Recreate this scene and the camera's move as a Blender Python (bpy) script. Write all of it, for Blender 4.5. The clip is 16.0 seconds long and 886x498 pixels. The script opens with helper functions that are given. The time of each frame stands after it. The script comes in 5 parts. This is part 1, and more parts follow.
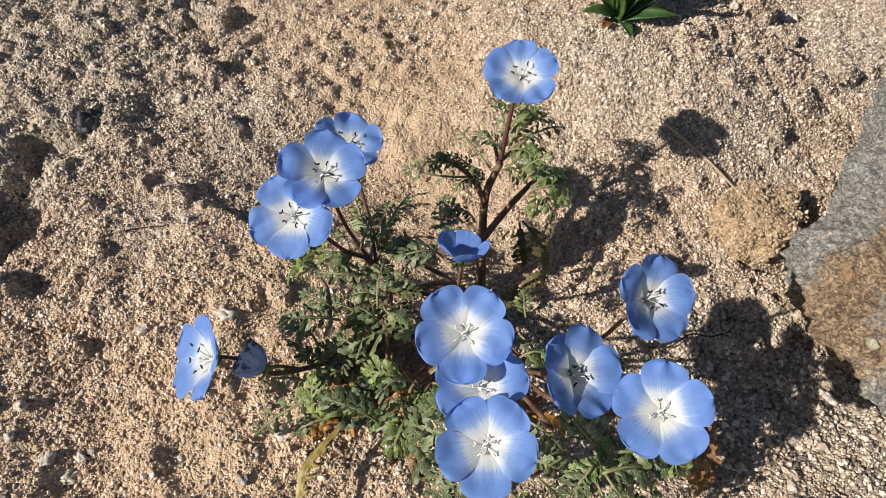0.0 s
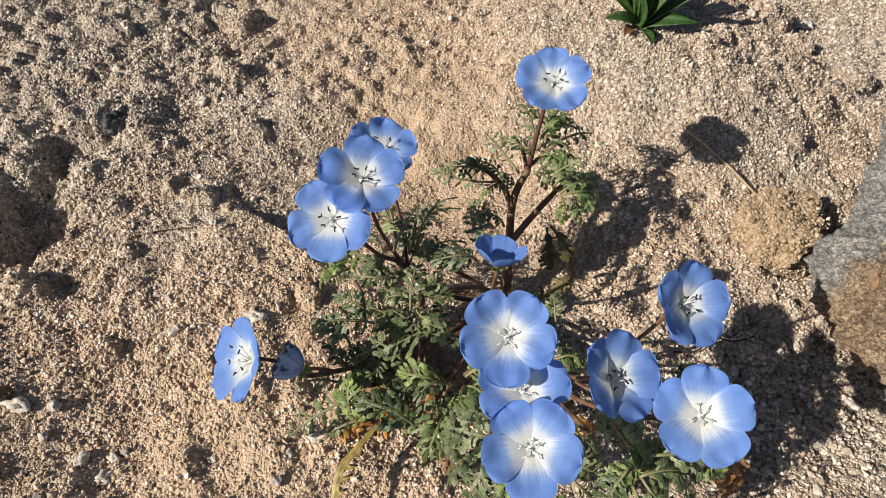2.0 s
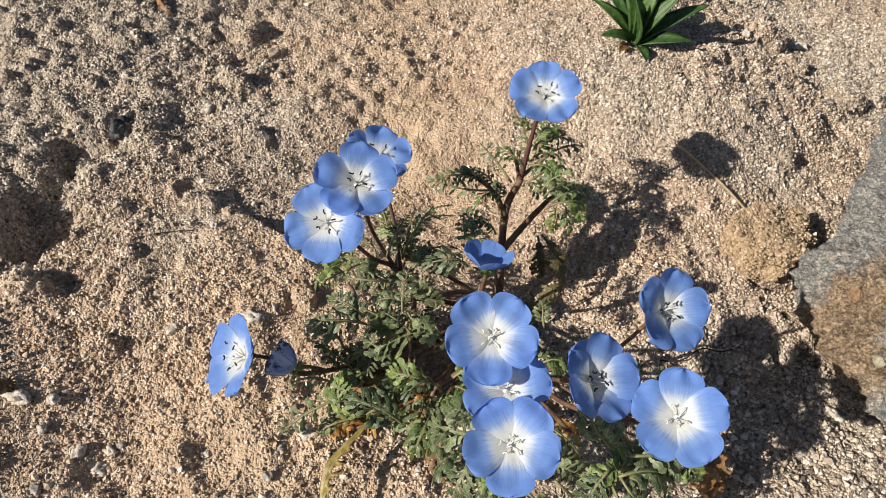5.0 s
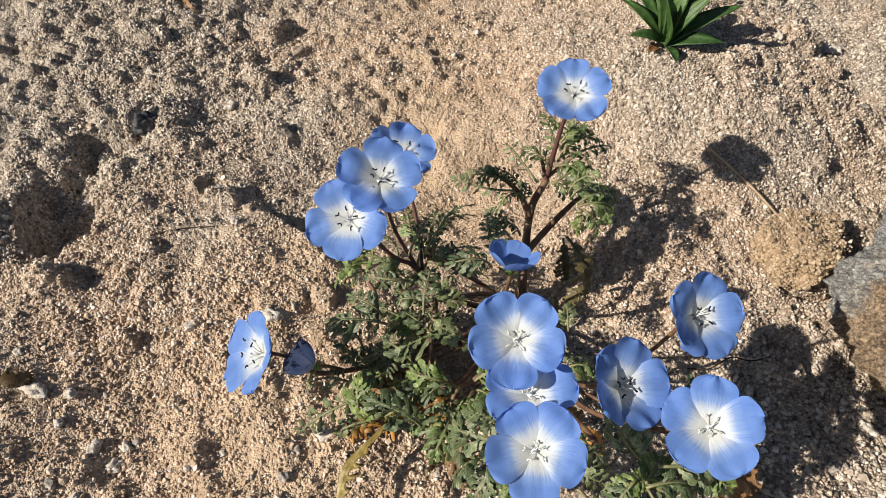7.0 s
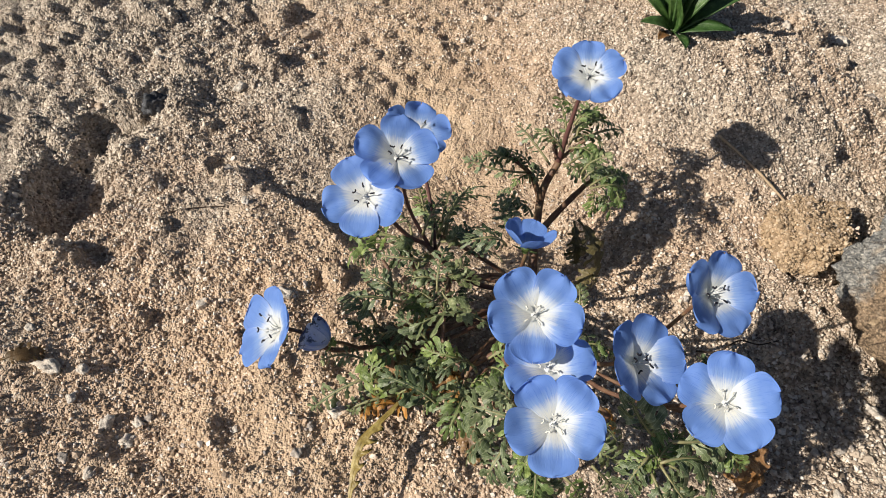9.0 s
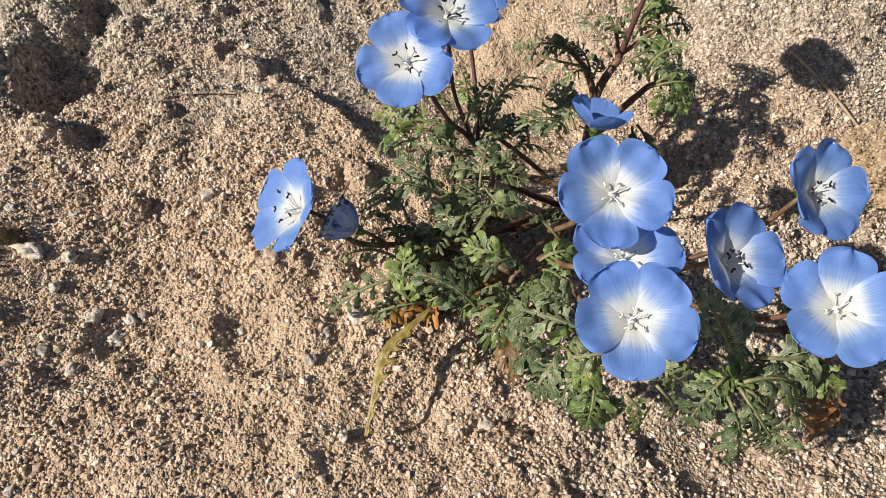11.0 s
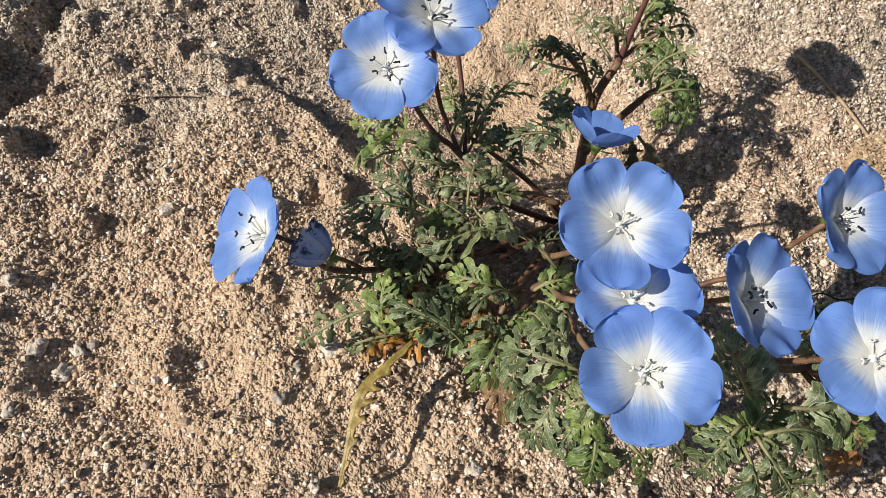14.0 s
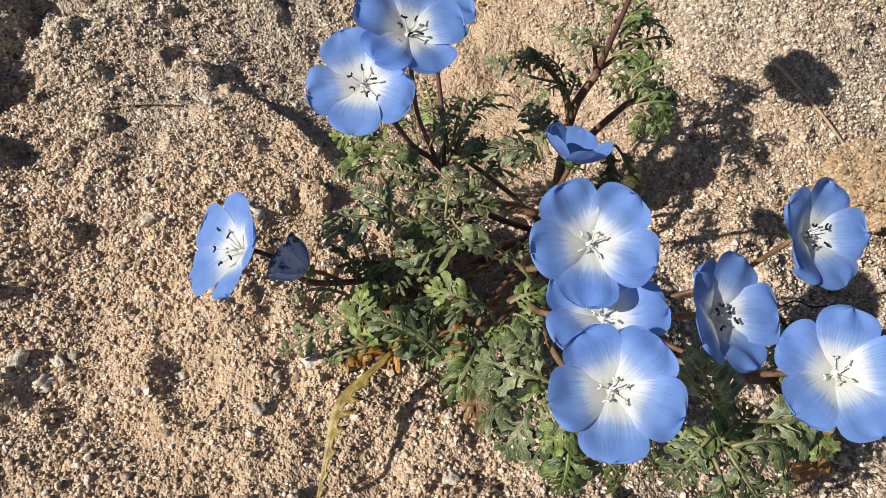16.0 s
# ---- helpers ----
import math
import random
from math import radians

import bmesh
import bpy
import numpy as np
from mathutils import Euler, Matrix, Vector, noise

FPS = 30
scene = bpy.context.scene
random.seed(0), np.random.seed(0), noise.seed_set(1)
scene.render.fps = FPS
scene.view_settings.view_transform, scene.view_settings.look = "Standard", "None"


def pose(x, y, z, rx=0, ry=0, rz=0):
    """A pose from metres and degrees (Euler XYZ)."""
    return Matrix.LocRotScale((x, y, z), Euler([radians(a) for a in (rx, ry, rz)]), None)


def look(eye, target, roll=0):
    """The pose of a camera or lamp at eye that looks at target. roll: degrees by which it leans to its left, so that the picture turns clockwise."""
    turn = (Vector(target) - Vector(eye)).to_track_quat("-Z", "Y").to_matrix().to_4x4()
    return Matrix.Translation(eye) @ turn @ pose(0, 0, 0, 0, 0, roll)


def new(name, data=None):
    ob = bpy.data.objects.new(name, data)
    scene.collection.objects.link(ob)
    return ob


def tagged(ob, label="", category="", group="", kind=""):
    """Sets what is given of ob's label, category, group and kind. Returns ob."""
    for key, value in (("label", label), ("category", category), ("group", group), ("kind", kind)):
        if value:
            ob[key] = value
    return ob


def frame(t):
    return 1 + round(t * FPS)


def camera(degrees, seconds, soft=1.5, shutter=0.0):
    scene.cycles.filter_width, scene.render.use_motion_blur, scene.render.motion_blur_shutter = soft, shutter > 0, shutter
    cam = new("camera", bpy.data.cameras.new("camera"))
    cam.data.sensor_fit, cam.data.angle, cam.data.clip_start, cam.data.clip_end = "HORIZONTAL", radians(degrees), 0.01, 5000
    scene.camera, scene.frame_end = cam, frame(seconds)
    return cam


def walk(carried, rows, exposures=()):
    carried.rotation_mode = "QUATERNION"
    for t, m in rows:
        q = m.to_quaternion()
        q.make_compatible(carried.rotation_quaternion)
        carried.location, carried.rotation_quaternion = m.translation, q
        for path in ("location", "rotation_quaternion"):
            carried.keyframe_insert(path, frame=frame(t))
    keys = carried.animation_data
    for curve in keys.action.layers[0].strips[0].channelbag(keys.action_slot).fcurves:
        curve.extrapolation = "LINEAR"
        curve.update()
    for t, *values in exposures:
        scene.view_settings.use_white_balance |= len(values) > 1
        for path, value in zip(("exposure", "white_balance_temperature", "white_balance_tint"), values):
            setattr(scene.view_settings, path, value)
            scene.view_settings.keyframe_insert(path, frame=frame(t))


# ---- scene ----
cam = camera(66.52, 16.0, soft=0.6)
walk(cam, [
    (0, look((-0.01588, -0.15488, 0.22000), (-0.01588, 0.00412, 0.01429), 4.71)),
    (0.5, look((-0.02359, -0.15367, 0.22024), (-0.02259, 0.00504, 0.01431), 5.13)),
    (1, look((-0.02210, -0.15584, 0.22118), (-0.02074, 0.00384, 0.01599), 5.32)),
    (1.5, look((-0.02856, -0.15842, 0.22216), (-0.02766, 0.00088, 0.01667), 5.26)),
    (2, look((-0.02743, -0.15645, 0.22172), (-0.02645, 0.00316, 0.01648), 5.40)),
    (2.5, look((-0.02931, -0.16058, 0.21946), (-0.02928, 0.00035, 0.01524), 5.45)),
    (3, look((-0.02169, -0.15951, 0.22127), (-0.02216, 0.00152, 0.01713), 5.42)),
    (3.5, look((-0.00073, -0.16032, 0.22331), (0.00058, 0.00141, 0.01973), 5.59)),
    (4, look((-0.01648, -0.16164, 0.22608), (-0.01440, 0.00030, 0.02269), 5.54)),
    (4.5, look((-0.02038, -0.16275, 0.22419), (-0.01932, 0.00011, 0.02152), 5.67)),
    (4.7, look((-0.02195, -0.16283, 0.22538), (-0.02167, 0.00052, 0.02309), 5.84)),
    (6.8, look((-0.02478, -0.16115, 0.21988), (-0.03414, 0.00379, 0.01911), 4.79)),
    (7, look((-0.02447, -0.16104, 0.21993), (-0.03287, 0.00366, 0.01892), 5.06)),
    (7.5, look((-0.02967, -0.15988, 0.22174), (-0.03777, 0.00467, 0.02059), 5.16)),
    (8, look((-0.02690, -0.15876, 0.22408), (-0.03432, 0.00594, 0.02303), 5.54)),
    (8.5, look((-0.02762, -0.15784, 0.22540), (-0.03444, 0.00670, 0.02420), 6.01)),
    (9, look((-0.02994, -0.16606, 0.21732), (-0.03617, -0.00296, 0.01493), 6.26)),
    (9.5, look((-0.02992, -0.17432, 0.20860), (-0.03466, -0.01444, 0.00362), 6.99)),
    (9.7, look((-0.02985, -0.18045, 0.20561), (-0.03436, -0.02179, -0.00033), 7.30)),
    (11.8, look((-0.04686, -0.15742, 0.16995), (-0.04705, -0.00513, -0.04079), 12.25)),
    (12, look((-0.04744, -0.15548, 0.16963), (-0.04689, -0.00354, -0.04136), 12.54)),
    (12.5, look((-0.04355, -0.15096, 0.17080), (-0.04335, 0.00095, -0.04021), 12.39)),
    (13, look((-0.04480, -0.15068, 0.17238), (-0.04313, 0.00247, -0.03772), 12.46)),
    (13.5, look((-0.04238, -0.14996, 0.17069), (-0.04036, 0.00322, -0.03939), 12.13)),
    (14, look((-0.04137, -0.15045, 0.16956), (-0.03812, 0.00255, -0.04063), 12.32)),
    (14.5, look((-0.04451, -0.15224, 0.16793), (-0.03858, 0.00083, -0.04215), 13.26)),
    (15, look((-0.04733, -0.15229, 0.16783), (-0.03959, -0.00026, -0.04295), 14.14)),
    (15.5, look((-0.04581, -0.15086, 0.17133), (-0.03756, 0.00078, -0.03971), 14.22)),
    (16, look((-0.03912, -0.14760, 0.17428), (-0.03201, 0.00418, -0.03670), 13.46)),
])
scene.view_settings.exposure = 0.30

# world, sun
SUN_TO = Vector((-1.38, -0.76, 1.0)).normalized()
world = bpy.data.worlds.new("world")
scene.world = world
world.use_nodes = True
wn = world.node_tree.nodes
sky = wn.new("ShaderNodeTexSky")
sky.sky_type = "NISHITA"
sky.sun_disc = False
sky.sun_elevation = math.asin(SUN_TO.z)
sky.sun_rotation = math.atan2(SUN_TO.x, SUN_TO.y)
wn["Background"].inputs["Strength"].default_value = 0.042
world.node_tree.links.new(sky.outputs[0], wn["Background"].inputs["Color"])
sun_data = bpy.data.lights.new("sun", "SUN")
sun_data.energy = 5.1
sun_data.angle = radians(0.55)
sun_data.color = (1.0, 0.905, 0.77)
sun = new("sun", sun_data)
sun.matrix_world = look(SUN_TO * 5, (0, 0, 0))


# ---- materials ----
class Mat:
    """A small builder of node materials."""

    def __init__(self, name):
        self.m = bpy.data.materials.new(name)
        self.m.use_nodes = True
        self.t = self.m.node_tree
        self.b = self.t.nodes["Principled BSDF"]
        self.out = self.t.nodes["Material Output"]

    def node(self, kind, **put):
        n = self.t.nodes.new(kind)
        for k, v in put.items():
            if k in ("ops",):
                n.operation = v
            else:
                n.inputs[k].default_value = v
        return n

    def link(self, a, b):
        self.t.links.new(a, b)

    def coord(self, which="Object"):
        return self.t.nodes.new("ShaderNodeTexCoord").outputs[which]

    def noise(self, scale, detail=4, rough=0.6, vec=None):
        n = self.t.nodes.new("ShaderNodeTexNoise")
        n.inputs["Scale"].default_value, n.inputs["Detail"].default_value, n.inputs["Roughness"].default_value = scale, detail, rough
        if vec is not None:
            self.link(vec, n.inputs["Vector"])
        return n.outputs["Fac"]

    def cells(self, scale, vec=None, feature="F1"):
        n = self.t.nodes.new("ShaderNodeTexVoronoi")
        n.feature = feature
        n.inputs["Scale"].default_value = scale
        if vec is not None:
            self.link(vec, n.inputs["Vector"])
        return n

    def ramp(self, fac, stops, interp="LINEAR"):
        r = self.t.nodes.new("ShaderNodeValToRGB")
        r.color_ramp.interpolation = interp
        e = r.color_ramp.elements
        while len(e) < len(stops):
            e.new(0.5)
        for k, (p, c) in zip(e, stops):
            k.position = p
            k.color = (*c, 1) if len(c) == 3 else c
        self.link(fac, r.inputs[0])
        return r.outputs[0]

    def mix(self, fac, a, b, mode="MIX"):
        n = self.t.nodes.new("ShaderNodeMix")
        n.data_type, n.blend_type = "RGBA", mode
        for v, k in ((fac, 0), (a, 6), (b, 7)):
            if isinstance(v, (int, float)):
                n.inputs[k].default_value = v
            elif isinstance(v, tuple):
                n.inputs[k].default_value = (*v, 1)
            else:
                self.link(v, n.inputs[k])
        return n.outputs[2]

    def math(self, op, a, b=0.0, clamp=False):
        n = self.t.nodes.new("ShaderNodeMath")
        n.operation, n.use_clamp = op, clamp
        for v, k in ((a, 0), (b, 1)):
            if isinstance(v, (int, float)):
                n.inputs[k].default_value = v
            else:
                self.link(v, n.inputs[k])
        return n.outputs[0]

    def bump(self, height, strength, dist):
        n = self.t.nodes.new("ShaderNodeBump")
        n.inputs["Strength"].default_value, n.inputs["Distance"].default_value = strength, dist
        self.link(height, n.inputs["Height"])
        self.link(n.outputs[0], self.b.inputs["Normal"])
        return n.outputs[0]

    def finish(self, color, rough=0.9, spec=0.3, sheer=0.0, tint=None):
        if isinstance(color, tuple):
            self.b.inputs["Base Color"].default_value = (*color, 1)
        else:
            self.link(color, self.b.inputs["Base Color"])
        self.b.inputs["Roughness"].default_value = rough
        self.b.inputs["Specular IOR Level"].default_value = spec
        if sheer:
            tr = self.t.nodes.new("ShaderNodeBsdfTranslucent")
            mx = self.t.nodes.new("ShaderNodeMixShader")
            mx.inputs[0].default_value = sheer
            src = color if tint is None else self.mix(1.0, color, tint, "MULTIPLY")
            if isinstance(src, tuple):
                tr.inputs[0].default_value = (*src, 1)
            else:
                self.link(src, tr.inputs[0])
            self.link(self.b.outputs[0], mx.inputs[1])
            self.link(tr.outputs[0], mx.inputs[2])
            self.link(mx.outputs[0], self.out.inputs[0])
        return self.m


SAND = [(0.0, (0.170, 0.125, 0.092)), (0.14, (0.380, 0.286, 0.210)), (0.5, (0.530, 0.406, 0.306)), (0.80, (0.660, 0.530, 0.415)), (0.94, (0.840, 0.772, 0.700)), (1.0, (0.338, 0.310, 0.302))]
GREYS = [(0.0, (0.101, 0.091, 0.082)), (0.25, (0.315, 0.278, 0.238)), (0.6, (0.500, 0.443, 0.379)), (0.9, (0.680, 0.625, 0.552)), (1.0, (0.806, 0.762, 0.694))]


def region(m, vec):
    """1 where the crust is grey and silty, 0 where it is warm sand."""
    big = m.noise(9.0, 3, 0.55, vec)
    sep = m.t.nodes.new("ShaderNodeSeparateXYZ")
    m.link(vec, sep.inputs[0])
    side = m.math("MULTIPLY_ADD", sep.outputs[0], -5.0)
    side.node.inputs[2].default_value = -0.62
    side = m.math("ADD", side, m.math("MULTIPLY", sep.outputs[1], 2.2))
    east = m.math("MULTIPLY_ADD", sep.outputs[0], 3.0)
    east.node.inputs[2].default_value = -0.10
    side = m.math("MAXIMUM", side, east)
    afar = m.math("MULTIPLY_ADD", m.math("ABSOLUTE", sep.outputs[1]), 2.0)
    afar.node.inputs[2].default_value = -1.5
    side = m.math("MAXIMUM", side, afar)
    s = m.math("ADD", m.math("MULTIPLY", m.math("SUBTRACT", big, 0.5), 3.2), side)
    return m.math("MULTIPLY", m.math("ADD", s, 0.32, clamp=True), 0.85)


def ground_material():
    m = Mat("sandy_soil")
    vec = m.coord()
    grains = m.cells(620.0, vec)
    fine = m.cells(1500.0, vec)
    pick = m.t.nodes.new("ShaderNodeSeparateColor")
    m.link(grains.outputs["Color"], pick.inputs[0])
    pick2 = m.t.nodes.new("ShaderNodeSeparateColor")
    m.link(fine.outputs["Color"], pick2.inputs[0])
    v = m.math("ADD", m.math("MULTIPLY", pick.outputs[0], 0.55), m.math("MULTIPLY", pick2.outputs[0], 0.45))
    warm = m.ramp(v, SAND)
    grey = m.ramp(v, GREYS)
    c = m.mix(region(m, vec), warm, grey)
    sep = m.t.nodes.new("ShaderNodeSeparateXYZ")
    m.link(vec, sep.inputs[0])
    u = m.math("ADD", m.math("ADD", sep.outputs[0], 0.025), m.math("MULTIPLY", sep.outputs[1], 0.25))
    u = m.math("ADD", m.math("ABSOLUTE", m.math("MULTIPLY", u, 20.0)), m.math("MULTIPLY", m.noise(28.0, 4, 0.6, vec), 1.1))
    crust = m.math("MULTIPLY", m.math("SUBTRACT", 1.75, u, clamp=True), m.math("MULTIPLY", m.math("ADD", sep.outputs[1], 0.02), 30.0, clamp=True))
    crust = m.math("MULTIPLY", crust, m.math("MULTIPLY", m.math("SUBTRACT", 0.8, sep.outputs[1]), 3.0, clamp=True))
    px = m.math("MULTIPLY", m.math("ADD", sep.outputs[0], 0.080), 17.0)
    py = m.math("MULTIPLY", m.math("ADD", sep.outputs[1], 0.050), 12.0)
    d2 = m.math("ADD", m.math("MULTIPLY", px, px), m.math("MULTIPLY", py, py))
    west = m.math("SUBTRACT", 1.9, m.math("ADD", d2, m.math("MULTIPLY", m.noise(28.0, 4, 0.6, vec), 1.4)), clamp=True)
    c = m.mix(m.math("MULTIPLY", m.math("MAXIMUM", crust, west), 0.8), c, m.ramp(m.noise(160.0, 5, 0.7, vec), [(0.35, (0.44, 0.328, 0.226)), (0.65, (0.66, 0.515, 0.382))]))
    blot = m.noise(38.0, 5, 0.65, vec)
    c = m.mix(0.8, c, m.ramp(blot, [(0.3, (0.68, 0.65, 0.62)), (0.5, (0.88, 0.87, 0.85)), (0.7, (1.05, 1.03, 0.99))]), "MULTIPLY")
    h = m.math("ADD", m.math("MULTIPLY", grains.outputs["Distance"], -0.6), m.math("MULTIPLY", fine.outputs["Distance"], -0.35))
    h = m.math("ADD", h, m.math("MULTIPLY", m.noise(900.0, 3, 0.6, vec), 0.4))
    m.bump(h, 1.0, 0.0016)
    return m.finish(c, 0.95, 0.15)


def grain_material():
    m = Mat("grit")
    geo = m.t.nodes.new("ShaderNodeNewGeometry")
    vec = m.coord()
    r = geo.outputs["Random Per Island"]
    warm = m.ramp(r, SAND)
    grey = m.ramp(r, GREYS)
    c = m.mix(region(m, vec), warm, grey)
    c = m.mix(0.5, c, m.ramp(m.noise(1400.0, 3, 0.6, vec), [(0.3, (0.75, 0.73, 0.7)), (0.7, (1.1, 1.1, 1.1))]), "MULTIPLY")
    m.bump(m.noise(2200.0, 3, 0.6, vec), 0.4, 0.0004)
    return m.finish(c, 0.85, 0.25)


def crust_material():
    m = Mat("ochre_grains")
    r = m.t.nodes.new("ShaderNodeNewGeometry").outputs["Random Per Island"]
    c = m.ramp(r, [(0.0, (0.13, 0.092, 0.057)), (0.2, (0.30, 0.222, 0.146)), (0.7, (0.41, 0.312, 0.212)), (1.0, (0.57, 0.46, 0.34))])
    m.bump(m.noise(2200.0, 3, 0.6, m.coord()), 0.4, 0.0004)
    return m.finish(c, 0.9, 0.2)


def stone_material(name, dark, mid, light, scale=300.0, rough=0.85):
    m = Mat(name)
    vec = m.coord()
    n = m.noise(scale, 6, 0.65, vec)
    c = m.ramp(n, [(0.3, dark), (0.5, mid), (0.7, light)])
    speck = m.cells(scale * 4, vec)
    s = m.t.nodes.new("ShaderNodeSeparateColor")
    m.link(speck.outputs["Color"], s.inputs[0])
    c = m.mix(0.6, c, m.ramp(s.outputs[0], [(0.0, (0.6, 0.6, 0.6)), (0.5, (1, 1, 1)), (1.0, (1.25, 1.22, 1.2))]), "MULTIPLY")
    m.bump(m.noise(scale * 5, 4, 0.7, vec), 0.7, 0.0006)
    return m.finish(c, rough, 0.25)


def rock_material():
    m = Mat("weathered_basalt")
    vec = m.coord()
    sep = m.t.nodes.new("ShaderNodeSeparateXYZ")
    m.link(vec, sep.inputs[0])
    mid = m.noise(70.0, 6, 0.72, vec)
    grain = m.cells(1500.0, vec)
    g = m.t.nodes.new("ShaderNodeSeparateColor")
    m.link(grain.outputs["Color"], g.inputs[0])
    v = m.math("ADD", m.math("MULTIPLY", g.outputs[0], 0.42), m.math("MULTIPLY", mid, 0.58))
    blue = m.ramp(v, [(0.2, (0.060, 0.066, 0.074)), (0.45, (0.175, 0.180, 0.184)), (0.62, (0.275, 0.275, 0.270)), (0.8, (0.46, 0.45, 0.42))])
    brown = m.ramp(v, [(0.2, (0.060, 0.040, 0.025)), (0.45, (0.20, 0.142, 0.092)), (0.62, (0.32, 0.23, 0.15)), (0.8, (0.42, 0.34, 0.25))])
    olive = m.ramp(v, [(0.2, (0.075, 0.070, 0.053)), (0.45, (0.215, 0.196, 0.150)), (0.62, (0.33, 0.302, 0.238)), (0.8, (0.44, 0.42, 0.36))])
    low = m.math("ADD", m.noise(34.0, 4, 0.6, vec), m.math("MULTIPLY", m.math("ADD", sep.outputs[1], 0.025), -4.0))
    c = m.mix(m.ramp(low, [(0.47, (0, 0, 0)), (0.64, (0.85, 0.85, 0.85))]), blue, olive)
    # a rusty band across the rock's side
    band = m.math("MULTIPLY_ADD", sep.outputs[0], -0.12)
    band.node.inputs[2].default_value = -0.0104
    band = m.math("ABSOLUTE", m.math("MULTIPLY", m.math("ADD", band, sep.outputs[1]), 42.0))
    band = m.math("ADD", band, m.math("MULTIPLY", m.math("SUBTRACT", m.noise(40.0, 6, 0.68, vec), 0.5), 5.0))
    c = m.mix(m.ramp(band, [(0.35, (0.9, 0.9, 0.9)), (1.0, (0, 0, 0))]), c, brown)
    fine = m.noise(800.0, 5, 0.75, vec)
    c = m.mix(0.8, c, m.ramp(fine, [(0.34, (0.38, 0.38, 0.39)), (0.5, (1.0, 1.0, 1.0)), (0.66, (1.75, 1.72, 1.68))]), "MULTIPLY")
    c = m.mix(1.0, c, (0.98, 0.97, 0.94), "MULTIPLY")
    h = m.math("ADD", m.math("MULTIPLY", fine, 0.8), m.math("MULTIPLY", m.noise(1500.0, 4, 0.7, vec), 0.5))
    m.bump(h, 0.9, 0.0011)
    return m.finish(c, 0.78, 0.35)


def petal_material(name="petal_blue", shift=0.0):
    m = Mat(name)
    uv = m.coord("UV")
    sep = m.t.nodes.new("ShaderNodeSeparateXYZ")
    m.link(uv, sep.inputs[0])
    along, across = sep.outputs[1], sep.outputs[0]
    streak = m.t.nodes.new("ShaderNodeCombineXYZ")
    m.link(m.math("MULTIPLY", across, 26.0), streak.inputs[0])
    m.link(m.math("MULTIPLY", along, 1.6), streak.inputs[1])
    geo = m.t.nodes.new("ShaderNodeObjectInfo")
    m.link(m.math("MULTIPLY", geo.outputs["Random"], 50.0), streak.inputs[2])
    n = m.noise(1.0, 3, 0.6, streak.outputs[0])
    vein = m.t.nodes.new("ShaderNodeCombineXYZ")
    m.link(m.math("MULTIPLY", across, 60.0), vein.inputs[0])
    m.link(m.math("MULTIPLY", along, 3.0), vein.inputs[1])
    m.link(m.math("MULTIPLY", geo.outputs["Random"], 20.0), vein.inputs[2])
    v = m.noise(1.0, 2, 0.5, vein.outputs[0])
    edge = m.math("ADD", m.math("ADD", along, shift), m.math("MULTIPLY", m.math("SUBTRACT", n, 0.5), 0.24))
    c = m.ramp(edge, [(0.10, (0.70, 0.72, 0.70)), (0.22, (0.80, 0.83, 0.82)), (0.36, (0.64, 0.72, 0.84)), (0.50, (0.255, 0.405, 0.77)), (0.68, (0.148, 0.285, 0.71)), (1.0, (0.15, 0.29, 0.72))])
    thin = m.ramp(v, [(0.32, (0.52, 0.62, 0.88)), (0.41, (1, 1, 1))])
    c = m.mix(m.ramp(along, [(0.1, (0.7, 0.7, 0.7)), (0.75, (0.5, 0.5, 0.5)), (1.0, (0.1, 0.1, 0.1))]), c, thin, "MULTIPLY")
    wrinkle = m.t.nodes.new("ShaderNodeCombineXYZ")
    m.link(m.math("MULTIPLY", across, 40.0), wrinkle.inputs[0])
    m.link(m.math("MULTIPLY", along, 6.0), wrinkle.inputs[1])
    m.bump(m.noise(1.0, 3, 0.6, wrinkle.outputs[0]), 0.25, 0.0004)
    return m.finish(c, 0.62, 0.25, 0.38)


def faded_material():
    """A wilted petal: pale grey-blue, blue along its middle, blackened in spots towards its rim."""
    m = Mat("petal_grey_blue")
    vec = m.coord()
    sep = m.t.nodes.new("ShaderNodeSeparateXYZ")
    m.link(m.coord("UV"), sep.inputs[0])
    n = m.noise(330.0, 4, 0.65, vec)
    c = m.ramp(m.noise(150.0, 3, 0.6, vec), [(0.35, (0.56, 0.62, 0.80)), (0.52, (0.40, 0.50, 0.77)), (0.68, (0.22, 0.34, 0.72))])
    spots = m.math("ADD", n, m.math("MULTIPLY", sep.outputs[1], 0.34))
    c = m.mix(m.ramp(spots, [(0.71, (0.0, 0.0, 0.0)), (0.79, (0.92, 0.92, 0.92))]), c, (0.035, 0.045, 0.10))
    m.bump(n, 0.6, 0.0006)
    return m.finish(c, 0.7, 0.2, 0.3)


